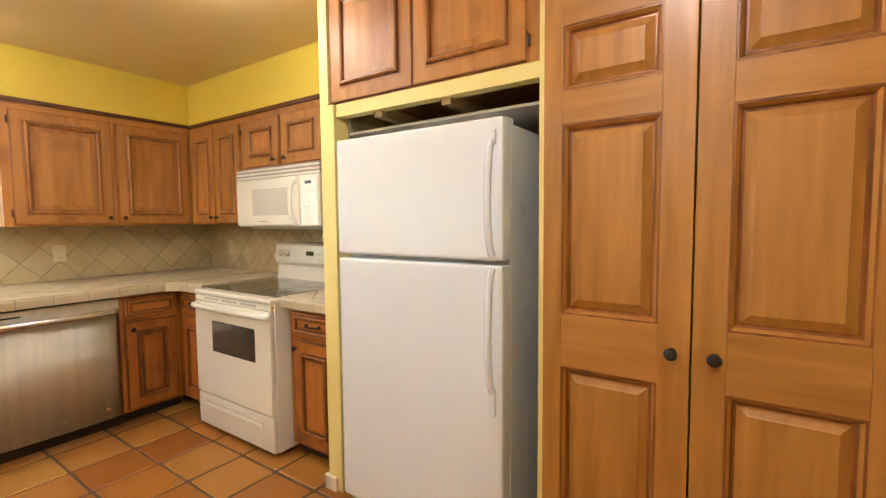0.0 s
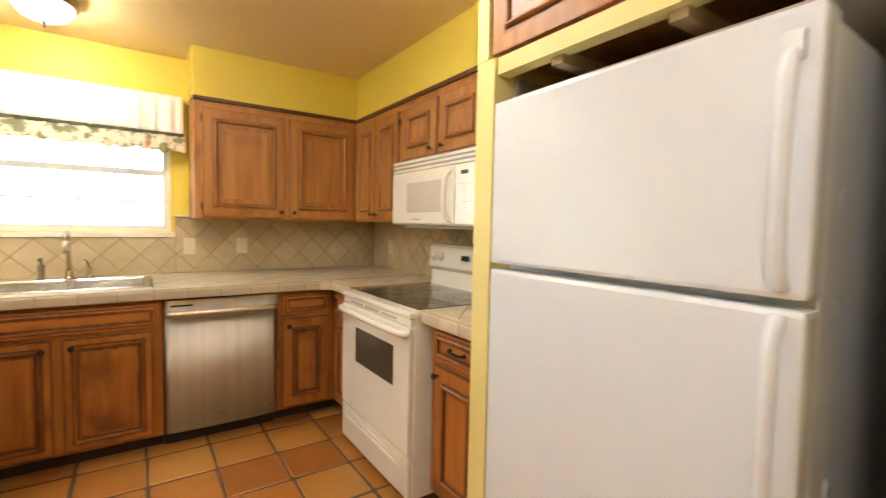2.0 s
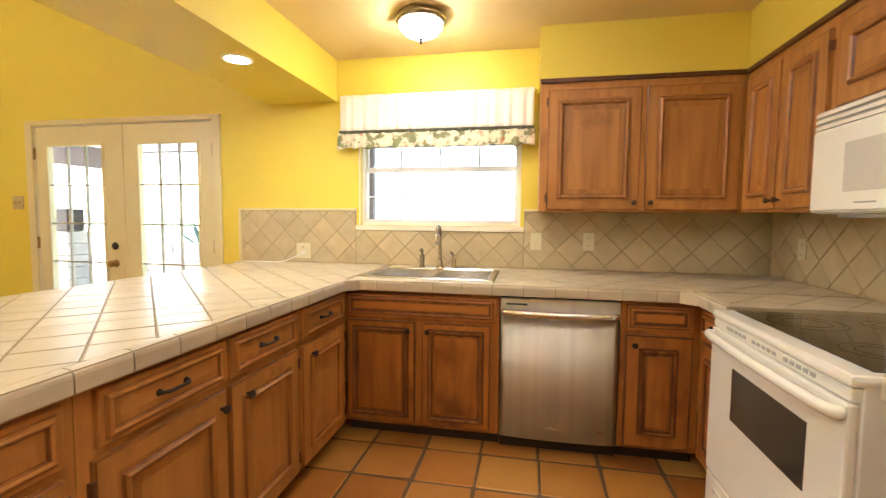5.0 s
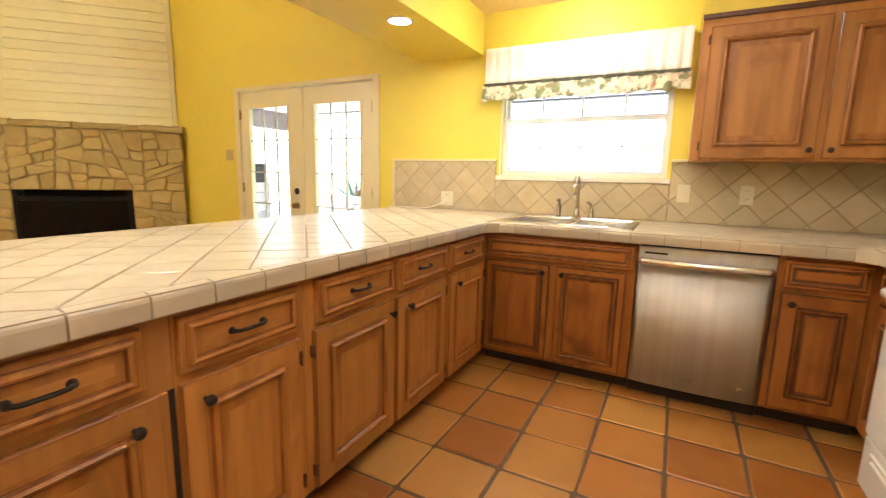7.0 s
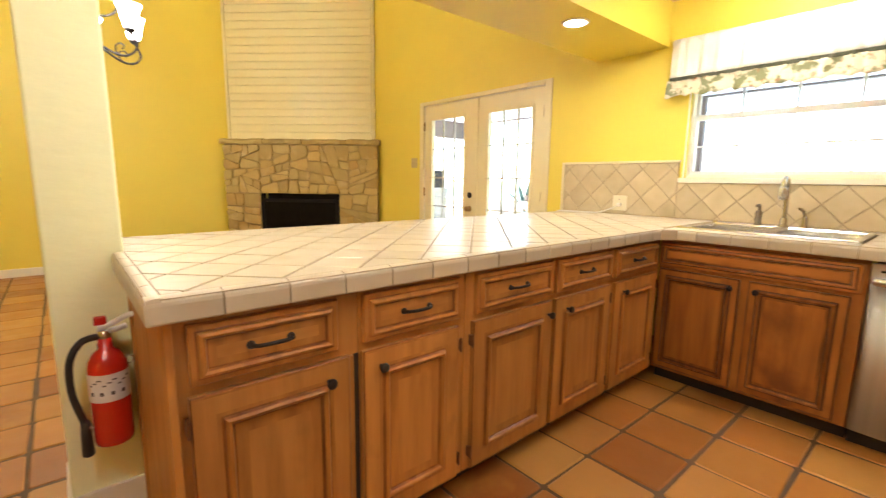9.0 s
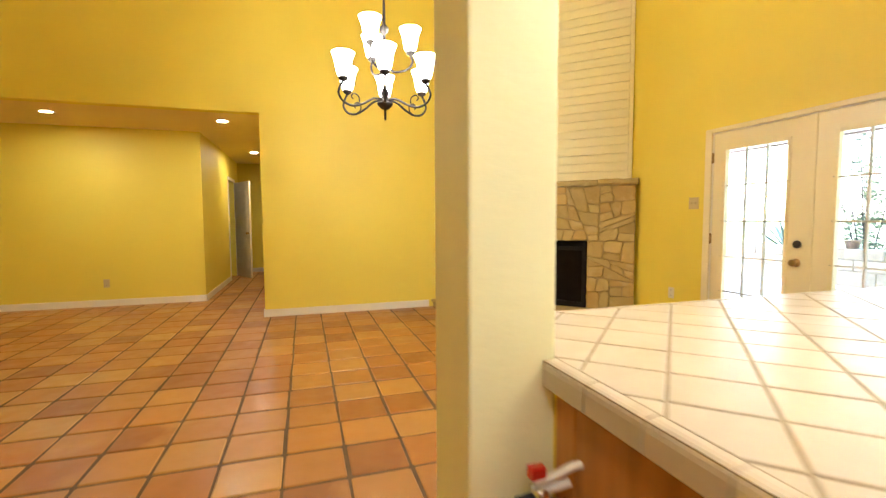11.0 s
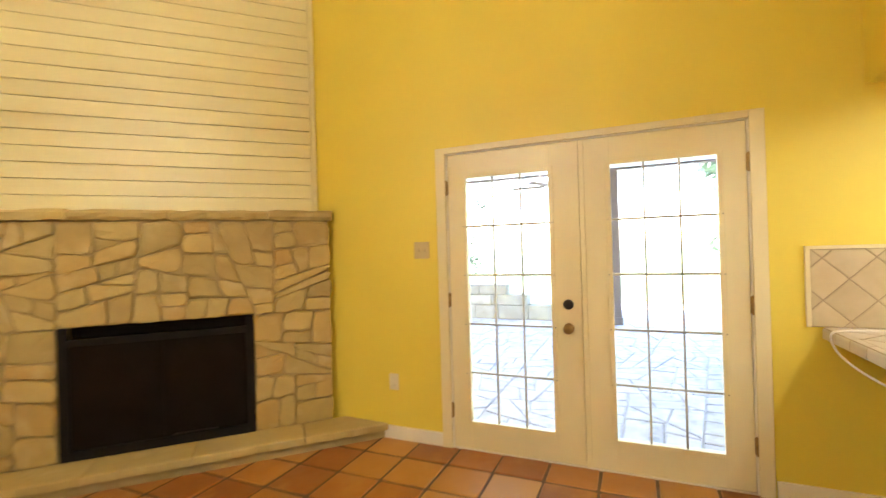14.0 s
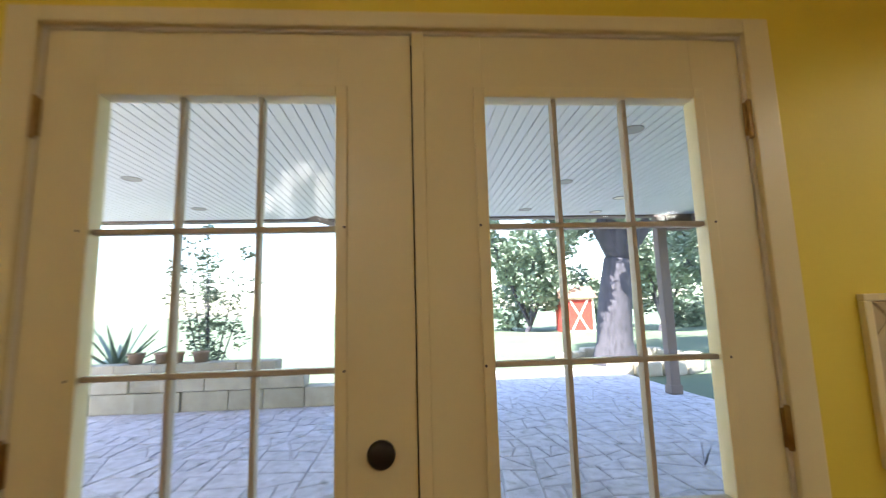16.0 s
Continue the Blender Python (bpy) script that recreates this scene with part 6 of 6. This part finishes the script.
def tree(loc, h, r, crown, leaves, size, seed, lean=(0, 0), label="", split=0.35):
    t = thing("tree", loc, label, "tree")
    rr = random.Random(seed)
    tr = bmesh.new()
    top = (lean[0], lean[1], h * split)
    tube(tr, sweep([(0, 0, -0.1), (lean[0] * 0.3, lean[1] * 0.3, h * split * 0.5), top], 6), [r * (1.35 if i == 0 else 1.12 if i < 3 else 1.0 - 0.02 * i) for i in range(13)], 14)
    blobs = []
    for k in range(7):
        a = 6.28 * k / 7 + rr.uniform(-0.3, 0.3)
        d = crown * rr.uniform(0.4, 0.95)
        e = (top[0] + d * math.cos(a), top[1] + d * math.sin(a), h * rr.uniform(0.55, 0.95))
        m_ = ((top[0] + e[0]) / 2 + rr.uniform(-0.3, 0.3), (top[1] + e[1]) / 2 + rr.uniform(-0.3, 0.3), (top[2] + e[2]) / 2 + 0.3)
        tube(tr, sweep([top, m_, e], 5), [r * 0.62 * (1 - 0.085 * i) for i in range(11)], 8)
        for q in range(5):
            f = 0.45 + 0.14 * q
            blobs.append((top[0] + (e[0] - top[0]) * f + rr.uniform(-0.5, 0.5), top[1] + (e[1] - top[1]) * f + rr.uniform(-0.5, 0.5), top[2] + (e[2] - top[2]) * f + rr.uniform(-0.3, 0.6), crown * rr.uniform(0.16, 0.34)))
    part("trunk", tr, BARK, t)
    part("crown", leaf_cloud(bmesh.new(), blobs, leaves, size, seed + 1), LEAF, t)
    return t


tree((-13.8, 3.28, -0.16), 8.5, 0.47, 4.2, 15000, 0.15, 31, (0.1, 0.25), "large old oak with a thick leaning trunk", 0.31)
tree((-29.0, 5.0, -0.16), 7.5, 0.16, 3.3, 11000, 0.17, 41, (0, 0.2), "broad leafy tree branching from the ground at the lawn's edge", 0.04)
tree((-26.0, 11.5, -0.16), 7.0, 0.16, 3.0, 7000, 0.16, 51, (0, 0.2), "leafy green tree at the lawn's edge", 0.06)
tree((-17.5, 9.5, -0.16), 6.5, 0.18, 3.0, 6000, 0.12, 61, (0, 0.2), "leafy green tree beside the lawn", 0.16)
hb = [(-30 + random.uniform(-1.5, 1.5), y * 2.2, random.uniform(0.6, 2.6), random.uniform(1.2, 2.0)) for y in range(2, 16)]
hedge = tagged(new("hedge", mesh_of("hedge", leaf_cloud(bmesh.new(), hb, 9000, 0.24, 81), LEAF)), "green hedge along the far end of the lawn", "hedge", kind="stuff")
# stone ring at the oak's foot
rg_ = thing("tree_ring", (-13.3, 2.2, -0.16), "ring of rough stones round the oak's foot", "stone edging")
for k in range(14):
    a = radians(-30 + 20 * k)
    bm = bmesh.new()
    box(bm, -0.16, 0.16, -0.26, 0.26, 0, 0.26 + 0.04 * (k % 3), bev=0.05)
    part("block", bm, BLOCK, rg_).matrix_local = pose(1.5 * math.cos(a), 1.1 + 1.5 * math.sin(a), 0, 0, 0, math.degrees(a))
# red play shed
ps = thing("play_shed", (-27.2, 7.55, -0.16), "small red board shed with white cross bracing", "shed", 90)
part("wall", boxes((-0.9, 0.9, 0, 1.6, 0, 2.0)), REDBARN, ps)
rf = bmesh.new()
for x in (-1.1, 1.1):
    for y_, z_ in ((-0.15, 1.98), (1.75, 1.98), (0.8, 2.7)):
        rf.verts.new((x, y_, z_))
rf.verts.ensure_lookup_table()
q = rf.verts
for f in ((0, 1, 2), (5, 4, 3), (0, 2, 5, 3), (2, 1, 4, 5), (1, 0, 3, 4)):
    rf.faces.new([q[i] for i in f])
part("roof", rf, POST, ps)
for s in (-1, 1):
    bm = boxes((-0.05, 0.05, -0.02, 0.0, -1.05, 1.05))
    part("brace", bm, TRIM, ps).matrix_local = pose(0, -0.005, 0.95, 0, 30 * s, 0)
part("frame", boxes((-0.9, -0.8, -0.03, -0.003, 0, 2.0), (0.8, 0.9, -0.03, -0.003, 0, 2.0), (-0.8, 0.8, -0.03, -0.003, 1.9, 2.0), (-0.8, 0.8, -0.03, -0.003, 0, 0.1)), TRIM, ps)
ps.scale = (0.95, 0.95, 0.95)

# ---- floor tiles, last ----
random.seed(7)
GX, GY, GP = -2.610, 0.747, 0.3045
occupied = [(-3.8, -3.2, -0.2, 3.2), (-3.8, -0.55, -0.2, 0.49), (-3.8, -1.35, 2.52, 3.2), (-0.3, 2.1, 2.4, 3.2)]
verts, faces = [], []


def tile_shape(k, w=GP, d=GP):
    rr = random.Random(k)
    h = GP / 2 - 0.0065
    pts = []
    c = 0.011
    for sx, sy, first in ((-1, -1, 0), (1, -1, 1), (1, 1, 0), (-1, 1, 1)):
        x, y = sx * h + rr.uniform(-0.003, 0.003), sy * h + rr.uniform(-0.003, 0.003)
        two = [(x, y - sy * c), (x - sx * c, y)]
        pts += two[::-1] if first else two
    return pts


SHAPES = []
for k in range(6):
    bm = bmesh.new()
    slab(bm, tile_shape(k), -0.012, 0.0, 0.007, lambda u, v, h: (u, v, h))
    SHAPES.append(mesh_of("tile", bm, SALT))
spots_f = []
for i in range(-6, 26):
    for j in range(-39, 9):
        cx, cy = GX + (i + 0.5) * GP, GY + (j + 0.5) * GP
        if cx < WX - 0.1 or cx > EX or cy > NY or cy < -10.6:
            continue
        if any(a < cx < b and c < cy < d for a, b, c, d in occupied):
            continue
        if cy < SY - 0.1 and (cx < HX0 - 0.1 or (cy < -6.9 and cx > 3.0)):
            continue
        spots_f.append((cx, cy))
kept = [s for s in spots_f if (0.45 < s[1] and s[0] < 0.4) or (-3.9 < s[1] < -0.6 and s[0] < 0.3)][:300]
for k, (cx, cy) in enumerate(spots_f):
    if (cx, cy) in kept:
        ob = new("tile", SHAPES[k % 6])
        ob.parent = floor
        ob.location = (cx + random.uniform(-0.002, 0.002), cy + random.uniform(-0.002, 0.002), random.uniform(-0.0012, 0.0012))
    else:
        pts = tile_shape(k % 6)
        if area(pts) < 0:
            pts = pts[::-1]
        inn = shrink(pts, 0.007)
        o = len(verts)
        z = random.uniform(-0.0012, 0.0012)
        n = len(pts)
        verts += [(cx + p[0], cy + p[1], -0.012) for p in pts] + [(cx + p[0], cy + p[1], z - 0.005) for p in pts] + [(cx + p[0], cy + p[1], z) for p in inn]
        for q in (0, n):
            faces += [(o + q + e, o + q + (e + 1) % n, o + q + n + (e + 1) % n, o + q + n + e) for e in range(n)]
        faces.append(tuple(o + 2 * n + e for e in range(n)))
me = bpy.data.meshes.new("floor_tiles")
me.from_pydata(verts, [], faces)
me.materials.append(SALTI)
rest_tiles = new("floor_tiles", me)
rest_tiles.parent = floor
tagged(rest_tiles, "terracotta floor tiles farther off", kind="stuff")
